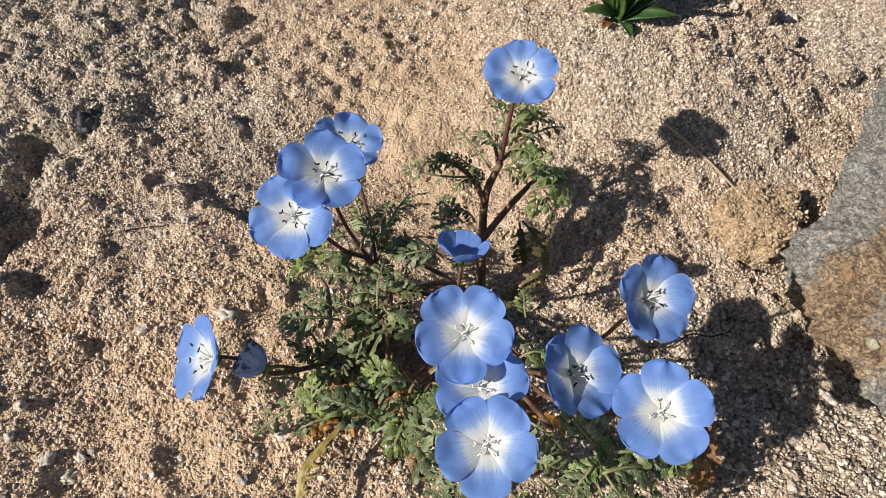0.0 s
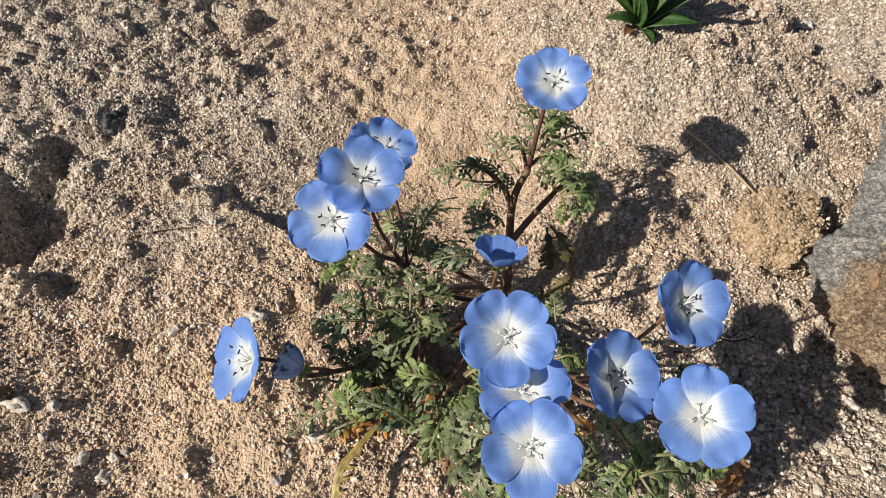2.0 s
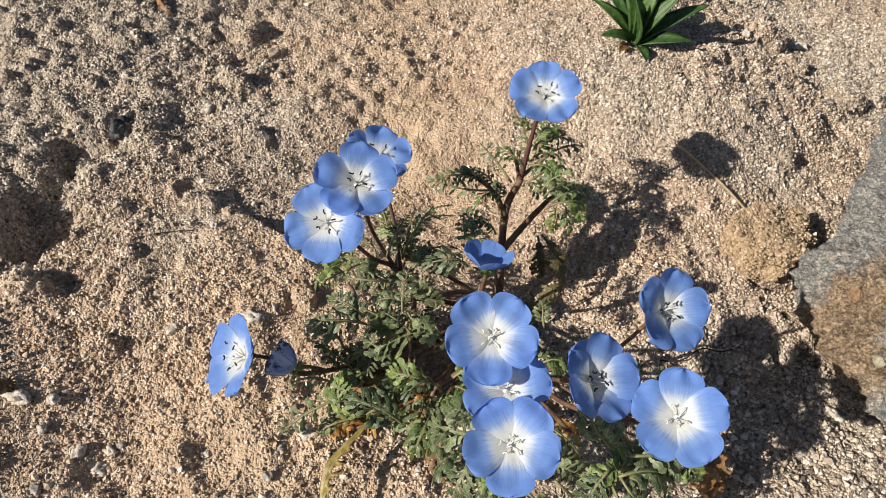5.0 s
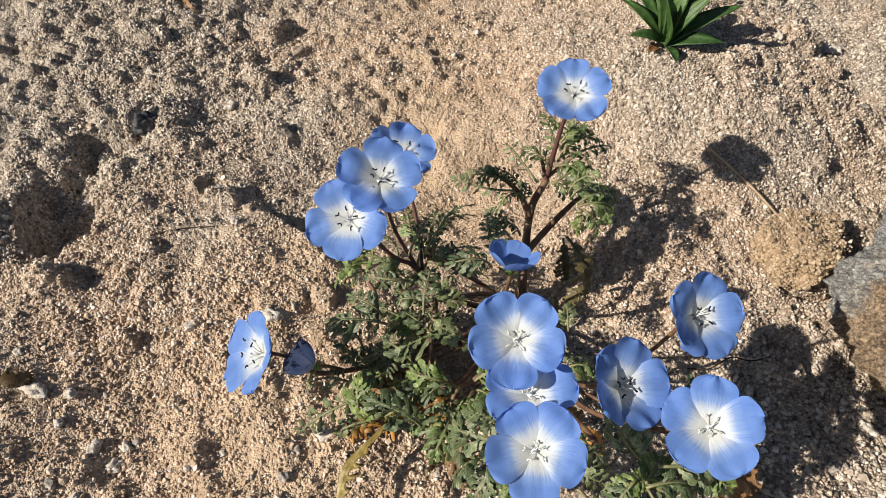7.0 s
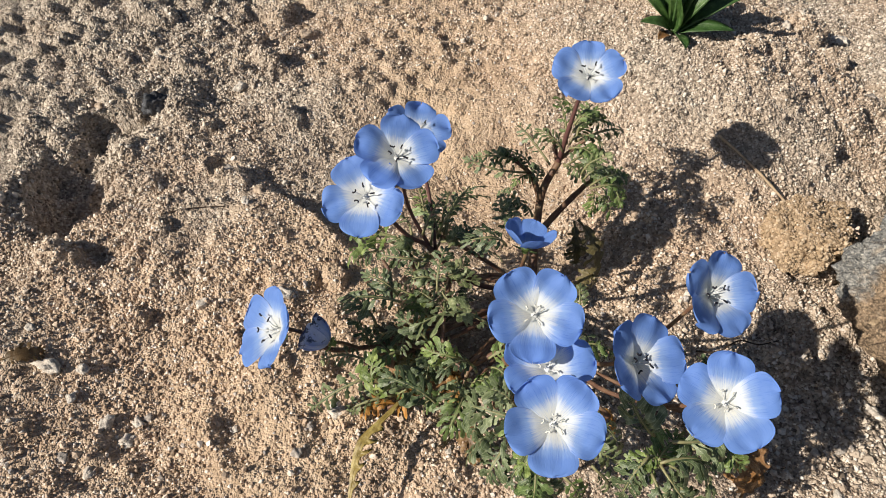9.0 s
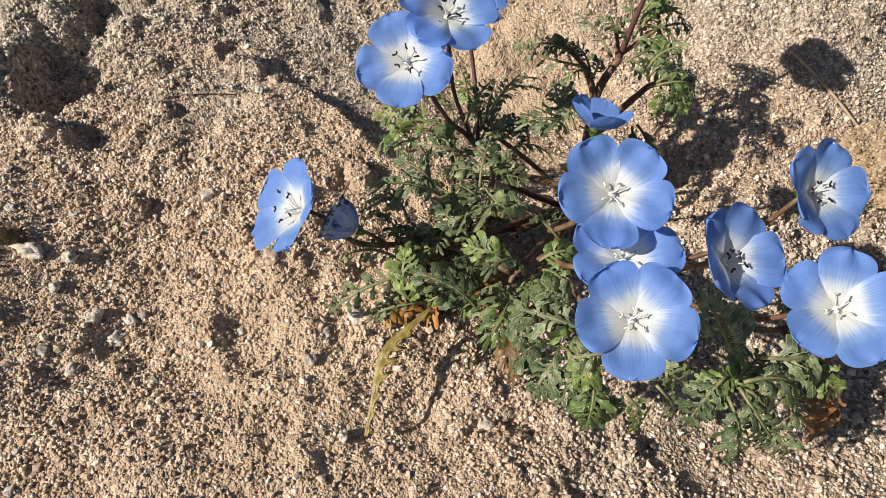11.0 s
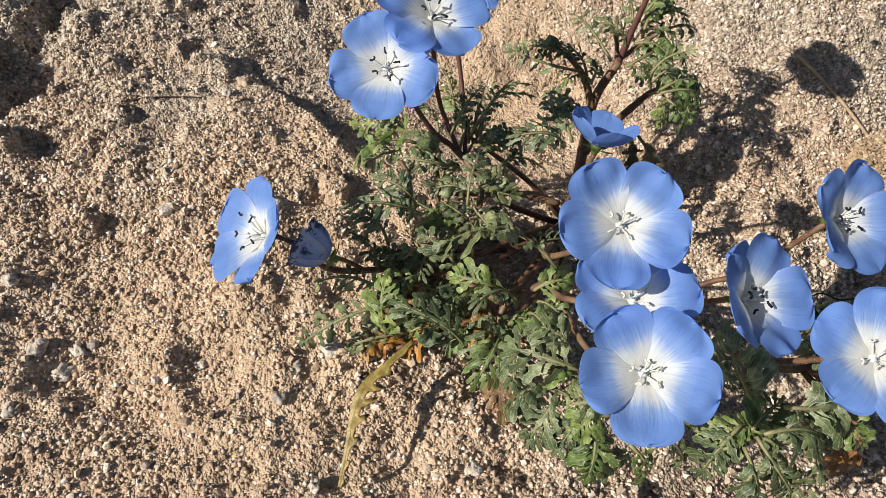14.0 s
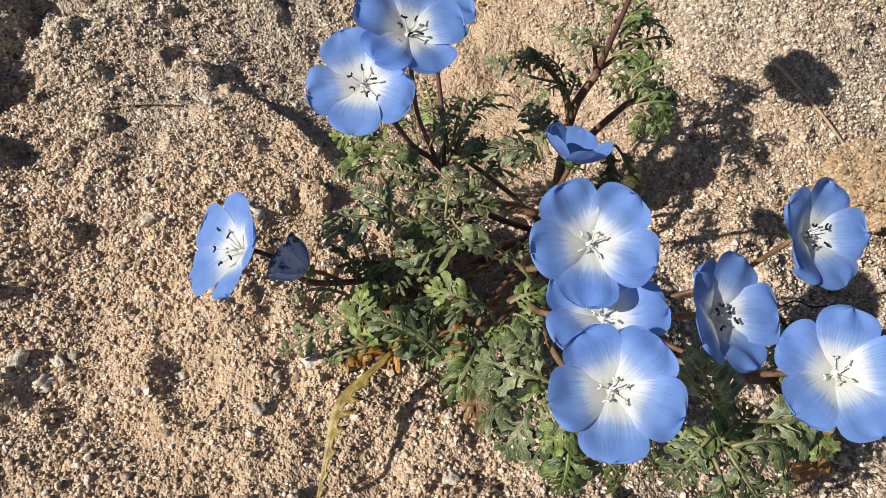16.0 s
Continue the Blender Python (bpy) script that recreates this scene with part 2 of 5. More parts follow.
def leaf_material(name, dark, mid, light, sheer=0.07):
    m = Mat(name)
    info = m.t.nodes.new("ShaderNodeObjectInfo")
    vec = m.coord()
    n = m.noise(260.0, 5, 0.65, vec)
    c = m.ramp(n, [(0.3, dark), (0.52, mid), (0.75, light)])
    c = m.mix(1.0, c, m.ramp(info.outputs["Random"], [(0.0, (0.58, 0.66, 0.60)), (0.5, (1, 1, 1)), (1.0, (1.35, 1.25, 1.1))]), "MULTIPLY")
    hair = m.noise(2600.0, 2, 0.5, vec)
    c = m.mix(m.ramp(hair, [(0.66, (0, 0, 0)), (0.72, (0.45, 0.45, 0.45))]), c, (0.48, 0.50, 0.40))
    # the thick pale margin and the pale vein of each lobe
    sep = m.t.nodes.new("ShaderNodeSeparateXYZ")
    m.link(m.coord("UV"), sep.inputs[0])
    rim = m.math("ADD", sep.outputs[0], m.math("MULTIPLY", m.math("SUBTRACT", m.noise(900.0, 2, 0.5, vec), 0.5), 0.2))
    c = m.mix(m.ramp(rim, [(0.10, (0.0, 0.0, 0.0)), (0.14, (0.35, 0.35, 0.35)), (0.22, (0.0, 0.0, 0.0)), (0.84, (0.0, 0.0, 0.0)), (0.98, (0.5, 0.5, 0.5))]), c, tuple(min(0.6, 1.25 * v + 0.03) for v in light))
    m.bump(m.noise(1100.0, 3, 0.6, vec), 0.5, 0.0004)
    return m.finish(c, 0.46, 0.45, sheer, (1.3, 1.5, 0.6))


def stem_material():
    m = Mat("stem_red_brown")
    vec = m.coord()
    n = m.noise(190.0, 5, 0.6, vec)
    c = m.ramp(n, [(0.32, (0.070, 0.034, 0.025)), (0.5, (0.145, 0.078, 0.048)), (0.68, (0.20, 0.145, 0.080))])
    hair = m.noise(2400.0, 2, 0.5, vec)
    c = m.mix(m.ramp(hair, [(0.64, (0, 0, 0)), (0.72, (0.5, 0.5, 0.5))]), c, (0.45, 0.40, 0.34))
    m.bump(n, 0.4, 0.0004)
    return m.finish(c, 0.55, 0.4)


def plain(name, color, rough=0.6, spec=0.3, sheer=0.0, vary=500.0):
    m = Mat(name)
    n = m.noise(vary, 4, 0.6, m.coord())
    c = m.mix(1.0, m.ramp(n, [(0.3, (0.7, 0.7, 0.7)), (0.7, (1.15, 1.15, 1.15))]), color, "MULTIPLY")
    m.bump(n, 0.3, 0.0003)
    return m.finish(c, rough, spec, sheer)


GROUND, GRIT = ground_material(), grain_material()
ROCK = rock_material()
CLOD = stone_material("sandstone_crust", (0.22, 0.15, 0.09), (0.44, 0.325, 0.21), (0.60, 0.47, 0.32), 420.0, 0.95)
CRUST = crust_material()
DARKSTONE = stone_material("slate_pebble", (0.03, 0.032, 0.038), (0.07, 0.075, 0.085), (0.16, 0.165, 0.18), 260.0)
OCHRE = stone_material("ochre_inclusion", (0.16, 0.115, 0.07), (0.32, 0.24, 0.155), (0.46, 0.37, 0.26), 420.0)
OLIVE = stone_material("olive_inclusion", (0.18, 0.165, 0.11), (0.32, 0.30, 0.22), (0.42, 0.40, 0.31), 420.0)
RUST = stone_material("rust_inclusion", (0.14, 0.085, 0.05), (0.26, 0.165, 0.10), (0.36, 0.25, 0.17), 420.0)
PALE = stone_material("pale_pebble", (0.38, 0.33, 0.28), (0.60, 0.55, 0.49), (0.78, 0.74, 0.68), 330.0)
GREYSTONE = stone_material("grey_pebble", (0.20, 0.175, 0.16), (0.40, 0.36, 0.325), (0.58, 0.53, 0.49), 260.0)
TANSTONE = stone_material("tan_pebble", (0.34, 0.26, 0.19), (0.49, 0.39, 0.30), (0.62, 0.52, 0.42), 260.0)
PETAL = petal_material()
PETAL_SHUT = petal_material("petal_blue_shut", 0.24)
PETAL_FADED = faded_material()
LEAF = leaf_material("leaf_grey_green", (0.026, 0.042, 0.017), (0.102, 0.136, 0.062), (0.33, 0.37, 0.225))
LEAF_BRIGHT = leaf_material("leaf_fresh_green", (0.030, 0.054, 0.014), (0.104, 0.158, 0.044), (0.30, 0.37, 0.15))
LEAF_ORANGE = leaf_material("leaf_orange_brown", (0.12, 0.050, 0.012), (0.30, 0.150, 0.035), (0.46, 0.28, 0.09))
LEAF_OLD = leaf_material("leaf_yellowed", (0.11, 0.078, 0.022), (0.26, 0.20, 0.06), (0.40, 0.33, 0.12))
LEAF_DULL = leaf_material("leaf_dull_brown", (0.04, 0.036, 0.015), (0.10, 0.085, 0.038), (0.20, 0.18, 0.09))
LEAF_DRY = leaf_material("leaf_dry_brown", (0.08, 0.042, 0.017), (0.19, 0.105, 0.047), (0.32, 0.20, 0.10))
BLADE = leaf_material("blade_deep_green", (0.024, 0.058, 0.015), (0.05, 0.11, 0.028), (0.11, 0.19, 0.06))
STEM = stem_material()
MIDRIB = plain("leaf_midrib", (0.23, 0.22, 0.11), 0.55, 0.4)
STALK = plain("flower_stalk", (0.11, 0.05, 0.045), 0.5, 0.4)
FILAMENT = plain("filament_white", (0.78, 0.80, 0.80), 0.5, 0.3, 0.2)
ANTHER = plain("anther_black", (0.014, 0.014, 0.022), 0.6, 0.3)
ANTHER_PALE = plain("anther_grey", (0.62, 0.63, 0.58), 0.7, 0.2)
TWIG = plain("dry_twig", (0.43, 0.33, 0.23), 0.8, 0.2)
ROOT = plain("dark_rootlet", (0.05, 0.033, 0.024), 0.8, 0.2)
MM = 0.001


# ---- helpers for meshes ----
def link_mesh(name, bm, mats, base=(0, 0, 0), smooth=True):
    bmesh.ops.translate(bm, verts=bm.verts, vec=-Vector(base))
    me = bpy.data.meshes.new(name)
    bm.to_mesh(me)
    bm.free()
    for mt in mats if isinstance(mats, (list, tuple)) else [mats]:
        me.materials.append(mt)
    if smooth:
        me.polygons.foreach_set("use_smooth", np.ones(len(me.polygons), bool))
    return new(name, me)


def part(name, bm, mats, parent, label="", smooth=True):
    """One mesh under a thing, or under a part; its vertices are in the world's metres."""
    root = parent
    while root.parent:
        root = root.parent
    ob = link_mesh(name, bm, mats, root.location, smooth)
    ob.parent = parent
    if label:
        tagged(ob, label)
    return ob


def bend(points, steps):
    """A smooth run of places through the given ones (Catmull-Rom)."""
    p = [Vector(q) for q in points]
    p = [2 * p[0] - p[1]] + p + [2 * p[-1] - p[-2]]
    out = []
    for i in range(1, len(p) - 2):
        for k in range(steps):
            t = k / steps
            a, b, c, d = p[i - 1 : i + 3]
            out.append(0.5 * (2 * b + (c - a) * t + (2 * a - 5 * b + 4 * c - d) * t**2 + (3 * b - a - 3 * c + d) * t**3))
    return out + [p[-2]]


def tube(bm, path, r0, r1, sides=7, wob=0.0, mat=0):
    """A tapered, closed tube along a path."""
    rings, side = [], None
    for i, p in enumerate(path):
        d = (path[min(i + 1, len(path) - 1)] - path[max(i - 1, 0)]).normalized()
        side = (d.orthogonal() if side is None else side - d * side.dot(d)).normalized()
        up = d.cross(side)
        t = i / max(1, len(path) - 1)
        r = (r0 + (r1 - r0) * t) * (1 + wob * noise.noise(p * 900))
        rings.append([bm.verts.new(p + (side * math.cos(a) + up * math.sin(a)) * r) for a in (2 * math.pi * k / sides for k in range(sides))])
    faces = []
    for a, b in zip(rings, rings[1:]):
        for k in range(sides):
            faces.append(bm.faces.new((a[k], a[(k + 1) % sides], b[(k + 1) % sides], b[k])))
    faces.append(bm.faces.new(rings[0][::-1]))
    faces.append(bm.faces.new(rings[-1]))
    for f in faces:
        f.material_index = mat


# ---- the ground ----
def lattice(ix, iy, seed):
    h = (ix.astype(np.int64) * 374761393 + iy.astype(np.int64) * 668265263 + seed * 974634541) & 0x7FFFFFFF
    h = ((h ^ (h >> 13)) * 1274126177) & 0x7FFFFFFF
    return ((h ^ (h >> 16)) & 0xFFFF) / 65535.0


def value_noise(x, y, size, seed):
    u, v = x / size, y / size
    ix, iy = np.floor(u), np.floor(v)
    fx, fy = u - ix, v - iy
    fx, fy = fx * fx * (3 - 2 * fx), fy * fy * (3 - 2 * fy)
    a, b = lattice(ix, iy, seed), lattice(ix + 1, iy, seed)
    c, d = lattice(ix, iy + 1, seed), lattice(ix + 1, iy + 1, seed)
    return (a * (1 - fx) + b * fx) * (1 - fy) + (c * (1 - fx) + d * fx) * fy - 0.5


def lumps(x, y, size, seed, keep=1.0):
    """Rounded grains on a jittered lattice: 0 between them, up to 1 on top."""
    u, v = x / size, y / size
    ix, iy = np.floor(u), np.floor(v)
    best = np.zeros_like(x)
    for dx in (-1, 0, 1):
        for dy in (-1, 0, 1):
            cx, cy = ix + dx, iy + dy
            px, py = cx + lattice(cx, cy, seed), cy + lattice(cx, cy, seed + 1)
            r = 0.38 + 0.42 * lattice(cx, cy, seed + 2)
            h = (0.35 + 0.65 * lattice(cx, cy, seed + 3)) * (lattice(cx, cy, seed + 4) < keep)
            d2 = ((u - px) ** 2 + (v - py) ** 2) / r**2
            best = np.maximum(best, h * np.sqrt(np.clip(1 - d2, 0, 1)))
    return best


def mound(x, y, cx, cy, rx, ry, h):
    return h * np.exp(-(((x - cx) / rx) ** 2 + ((y - cy) / ry) ** 2))


CLOD_AT, CLOD_SIZE, CLOD_TURN = (0.115, 0.036), (0.0195, 0.016, 0.011), 15
# caked clods of soil, grown together with the crust: place, radii, height
CLODS = [
    (0.122, 0.196, 0.007, 0.005, 0.006), (0.150, 0.200, 0.013, 0.008, 0.010), (0.168, 0.184, 0.009, 0.007, 0.008), (0.190, 0.157, 0.012, 0.007, 0.009), (0.132, 0.084, 0.005, 0.004, 0.005),
    (-0.133, 0.032, 0.008, 0.006, 0.006), (-0.141, 0.116, 0.009, 0.006, 0.006), (-0.197, 0.074, 0.012, 0.008, 0.007), (-0.075, -0.018, 0.006, 0.005, 0.006), (-0.170, 0.020, 0.010, 0.006, 0.006),
    (-0.160, 0.060, 0.012, 0.007, 0.006), (-0.185, 0.100, 0.012, 0.006, 0.006), (-0.120, 0.075, 0.009, 0.006, 0.005), (-0.210, 0.140, 0.016, 0.008, 0.009), (-0.150, 0.160, 0.012, 0.008, 0.007),
    (-0.185, -0.020, 0.010, 0.006, 0.006), (-0.145, -0.045, 0.008, 0.005, 0.005), (0.100, -0.018, 0.012, 0.008, 0.005),
]


# hollows in the crust: place, radii, depth
PITS = [
    (-0.198, 0.020, 0.018, 0.029, 0.012), (-0.166, -0.018, 0.011, 0.007, 0.003), (-0.198, 0.056, 0.018, 0.009, 0.010), (-0.139, 0.037, 0.008, 0.006, 0.005),
    (-0.092, -0.082, 0.009, 0.012, 0.0016), (-0.076, -0.106, 0.006, 0.006, 0.003), (-0.136, -0.101, 0.010, 0.006, 0.0025),
]


def relief(x, y):
    """Large and middle forms of the ground, in metres."""
    wx = x + 0.008 * value_noise(x, y, 0.025, 5)
    wy = y + 0.008 * value_noise(x, y, 0.025, 6)
    z = 0.011 * value_noise(wx, wy, 0.07, 1) + 0.006 * value_noise(wx, wy, 0.03, 2) + 0.0036 * value_noise(wx, wy, 0.013, 3)
    z = z + 0.0025 * value_noise(x, y, 0.006, 4)
    z = z - mound(x, y, 0.048, 0.030, 0.045, 0.040, 0.004) + mound(x, y, 0.085, 0.062, 0.055, 0.05, 0.010) + mound(x, y, 0.055, 0.15, 0.05, 0.05, 0.010)
    z = z - mound(x, y, -0.030, 0.048, 0.045, 0.034, 0.013) - mound(x, y, -0.085, 0.060, 0.045, 0.035, 0.007)
    # the slope that climbs behind the plant
    z = z + mound(x, y, 0.088, 0.130, np.where(x > 0.088, 0.088, 0.075), np.where(y > 0.130, 0.22, 0.058), 0.032)
    z = z - mound(x, y, 0.105, -0.035, 0.045, 0.040, 0.005) + mound(x, y, -0.105, -0.084, 0.008, 0.010, 0.004) + mound(x, y, -0.040, -0.060, 0.045, 0.035, 0.007)
    # hollows with crumbled walls, and the lips that shade them
    z = z + mound(x, y, -0.222, 0.000, 0.012, 0.024, 0.009) + mound(x, y, -0.184, -0.026, 0.008, 0.007, 0.004)
    for cx, cy, rx, ry, deep in PITS:
        wob = 1 + 0.9 * value_noise(x - cy, y + cx, 0.010, 87) + 0.5 * value_noise(x, y, 0.004, 88)
        d2 = (((x - cx) / rx) ** 2 + ((y - cy) / ry) ** 2) * wob
        z = z - deep * np.clip(1.5 * (1 - d2), 0, 1)
    # caked lumps and broken ledges, most of them behind and beside the plant
    cake = np.clip(0.25 + 2.2 * (y - 0.02) - 1.6 * (x + 0.08) + 1.6 * value_noise(x, y, 0.06, 71), 0.0, 1.0)
    z = z + 0.0012 * cake * lumps(wx, wy, 0.024, 61, 0.45) + 0.0018 * cake * lumps(wx, wy, 0.013, 66, 0.4) + 0.0033 * cake * lumps(wx, wy, 0.0065, 76, 0.5)
    edge = y - 0.175 + 0.45 * (x - 0.1) + 0.03 * value_noise(x, y, 0.03, 81)
    z = z - 0.007 * np.clip(edge / 0.006, 0, 1) * np.exp(-(((x - 0.14) / 0.07) ** 2))
    z = z - 0.04 * np.clip(0.7 * (x - 0.06) + 0.7 * (y - 0.08), 0, 0.3)
    ring = np.hypot((x - CLOD_AT[0]) / 0.0198, (y - CLOD_AT[1]) / 0.0168)
    z = z - 0.008 * np.exp(-(((ring - 1.08) / 0.13) ** 2)) * np.clip(0.30 + 40 * (x - CLOD_AT[0]) - 30 * (y - CLOD_AT[1]), 0, 1)
    z = z - mound(x, y, -0.155, 0.085, 0.012, 0.010, 0.007) - mound(x, y, -0.186, 0.064, 0.012, 0.010, 0.010)
    # a low bank whose far side drops into the smooth hollow
    across = 0.59 * (x + 0.098) + 0.81 * (y - 0.016) + 0.006 * value_noise(x, y, 0.012, 83)
    along = 0.81 * (x + 0.098) - 0.59 * (y - 0.016)
    for cx, cy, rx, ry, h in CLODS:
        wob = 1 + 0.9 * value_noise(x + cx, y - cy, 0.006, 85) + 0.5 * value_noise(x, y, 0.0025, 86)
        d2 = (((x - cx) / rx) ** 2 + ((y - cy) / ry) ** 2) * wob
        z = z + 0.75 * h * np.clip(1.3 * (1 - d2), 0, 1) ** 0.6
    z = z + 0.004 * np.exp(-((across / np.where(across > 0, 0.010, 0.040)) ** 2)) * np.exp(-((along / 0.036) ** 2))
    z = z - 0.008 * np.clip(across / 0.005, 0, 1) * np.exp(-((np.clip(across, 0, None) / 0.030) ** 2)) * np.exp(-((along / 0.032) ** 2))
    return z


def ground_height(x, y):
    z = relief(x, y)
    coarse = np.clip(0.5 + 1.8 * value_noise(x, y, 0.05, 11), 0.1, 1.0)
    z = z + 0.0028 * coarse * lumps(x, y, 0.0075, 51, 0.30) + 0.0013 * coarse * lumps(x, y, 0.0042, 21, 0.4) + 0.0007 * lumps(x, y, 0.0026, 31, 0.9)
    return z


def ground_point(x, y):
    return float(ground_height(np.array([x]), np.array([y]))[0])


def clod_top(x, y):
    """The height of the caked clod's back, far below the soil outside it."""
    a = radians(CLOD_TURN)
    u, v = x - CLOD_AT[0], y - CLOD_AT[1]
    u, v = (u * math.cos(a) + v * math.sin(a)) / CLOD_SIZE[0], (v * math.cos(a) - u * math.sin(a)) / CLOD_SIZE[1]
    d = 1 - u * u - v * v
    base = ground_point(*CLOD_AT) + CLOD_SIZE[2] * (1 - 2 * 0.20)
    return np.where(d > 0.04, base + CLOD_SIZE[2] * 1.0 * np.sqrt(np.clip(d, 0, 1)), -1.0)


def bare_soil(x, y):
    """1 where the crust is smooth and nearly free of grit: a strip behind the plant."""
    w = 0.050 + 0.04 * value_noise(x, y, 0.04, 91)
    strip = 1.5 * np.exp(-(((x + 0.038 + 0.25 * (y - 0.06)) / w) ** 2)) * np.clip((y + 0.015) / 0.03, 0, 1) * (1 - 0.4 * np.clip((y - 0.08) / 0.03, 0, 1))
    d2 = ((x + 0.080) / 0.058) ** 2 + ((y + 0.050) / 0.085) ** 2 + 1.6 * value_noise(x, y, 0.03, 93)
    return np.maximum(np.clip(strip, 0, 1), 0.30 * np.clip(1.25 - d2, 0, 1))


def axis(lo, hi, step, far):
    mid = list(np.arange(lo, hi + step / 2, step))
    out, d, p = [], step, mid[-1]
    while p < far:
        d *= 1.35
        p += d
        out.append(p)
    back, d, p = [], step, mid[0]
    while p > -far:
        d *= 1.35
        p -= d
        back.append(p)
    return np.array(back[::-1] + mid + out)


def build_ground():
    xs, ys = axis(-0.29, 0.27, 0.001, 60.0), axis(-0.14, 0.27, 0.001, 60.0)
    gx, gy = np.meshgrid(xs, ys)
    out = np.hypot(np.maximum(np.abs(gx + 0.01) - 0.28, 0), np.maximum(np.abs(gy - 0.065) - 0.205, 0))
    near = np.exp(-np.clip(out - 0.13, 0, None) / 0.14)
    gz = ground_height(gx, gy) * near
    nx, ny = len(xs), len(ys)
    me = bpy.data.meshes.new("ground")
    me.vertices.add(nx * ny)
    me.vertices.foreach_set("co", np.stack([gx, gy, gz], -1).ravel())
    idx = np.arange(nx * ny).reshape(ny, nx)
    quads = np.stack([idx[:-1, :-1], idx[:-1, 1:], idx[1:, 1:], idx[1:, :-1]], -1).reshape(-1, 4)
    me.loops.add(quads.size)
    me.loops.foreach_set("vertex_index", quads.ravel())
    me.polygons.add(len(quads))
    me.polygons.foreach_set("loop_start", np.arange(0, quads.size, 4))
    me.polygons.foreach_set("use_smooth", np.ones(len(quads), bool))
    me.update(calc_edges=True)
    me.materials.append(GROUND)
    return tagged(new("ground", me), "dry sandy soil crust, tan and grey", "ground", kind="structure")


def build_grit(name, count, sides, small, large, seed, label, keep_in, west=-0.29, east=0.27, south=-0.14, north=0.27):
    """Loose grains, rounded or chipped, strewn over the soil."""
    rng = np.random.default_rng(seed)
    if sides == 20:
        ico = bmesh.new()
        bmesh.ops.create_icosphere(ico, subdivisions=1, radius=1.0)
        v0 = np.array([v.co[:] for v in ico.verts])
        f0 = np.array([[v.index for v in f.verts] for f in ico.faces])
        ico.free()
    else:
        v0 = np.array([(1, 0, 0), (0, 1, 0), (-1, 0, 0), (0, -1, 0), (0, 0, 1), (0, 0, -1)], float)
        f0 = np.array([(0, 1, 4), (1, 2, 4), (2, 3, 4), (3, 0, 4), (1, 0, 5), (2, 1, 5), (3, 2, 5), (0, 3, 5)])
    x = rng.uniform(west, east, count)
    y = rng.uniform(south, north, count)
    reach = 0.155 + 0.36 * (y + 0.14)
    thick = np.clip(keep_in + 1.3 * value_noise(x, y, 0.035, 41) + 1.0 * (x + 0.03) + 0.5 * value_noise(x, y, 0.009, 43), 0.12, 1)
    thick = thick * (1 - 0.85 * bare_soil(x, y))
    thick = np.where(clod_top(x, y) > 0, 0.03, thick)
    keep = (rng.uniform(0, 1, count) < thick) & (np.abs(x + 0.012) < reach)
    x, y = x[keep], y[keep]
    n = len(x)
    r = small + (large - small) * rng.uniform(0, 1, n) ** 2.2
    r = r * (1 + 0.2 * mound(x, y, 0.10, -0.05, 0.05, 0.05, 1.0))
    shape = rng.uniform(0.65, 1.15, (n, 1, 3)) * r[:, None, None]
    jag = 1 + rng.uniform(-0.42, 0.40, (n, len(v0), 1))
    p = v0[None] * shape * jag
    q = rng.normal(size=(n, 4))
    q /= np.linalg.norm(q, axis=1, keepdims=True)
    w, a, b, c = q.T
    rot = np.stack([1 - 2 * (b * b + c * c), 2 * (a * b - c * w), 2 * (a * c + b * w), 2 * (a * b + c * w), 1 - 2 * (a * a + c * c), 2 * (b * c - a * w), 2 * (a * c - b * w), 2 * (b * c + a * w), 1 - 2 * (a * a + b * b)], -1).reshape(n, 3, 3)
    p = np.einsum("nij,nkj->nki", rot, p)
    p += np.stack([x, y, np.maximum(ground_height(x, y), clod_top(x, y)) + r * rng.uniform(-0.35, 0.65, n)], -1)[:, None]
    faces = (f0[None] + (np.arange(n) * len(v0))[:, None, None]).reshape(-1, 3)
    me = bpy.data.meshes.new(name)
    me.vertices.add(n * len(v0))
    me.vertices.foreach_set("co", p.ravel())
    me.loops.add(faces.size)
    me.loops.foreach_set("vertex_index", faces.ravel())
    me.polygons.add(len(faces))
    me.polygons.foreach_set("loop_start", np.arange(0, faces.size, 3))
    me.polygons.foreach_set("use_smooth", np.full(len(faces), sides == 8))
    me.update(calc_edges=True)
    me.materials.append(GRIT)
    return tagged(new(name, me), label, "gravel", kind="stuff")


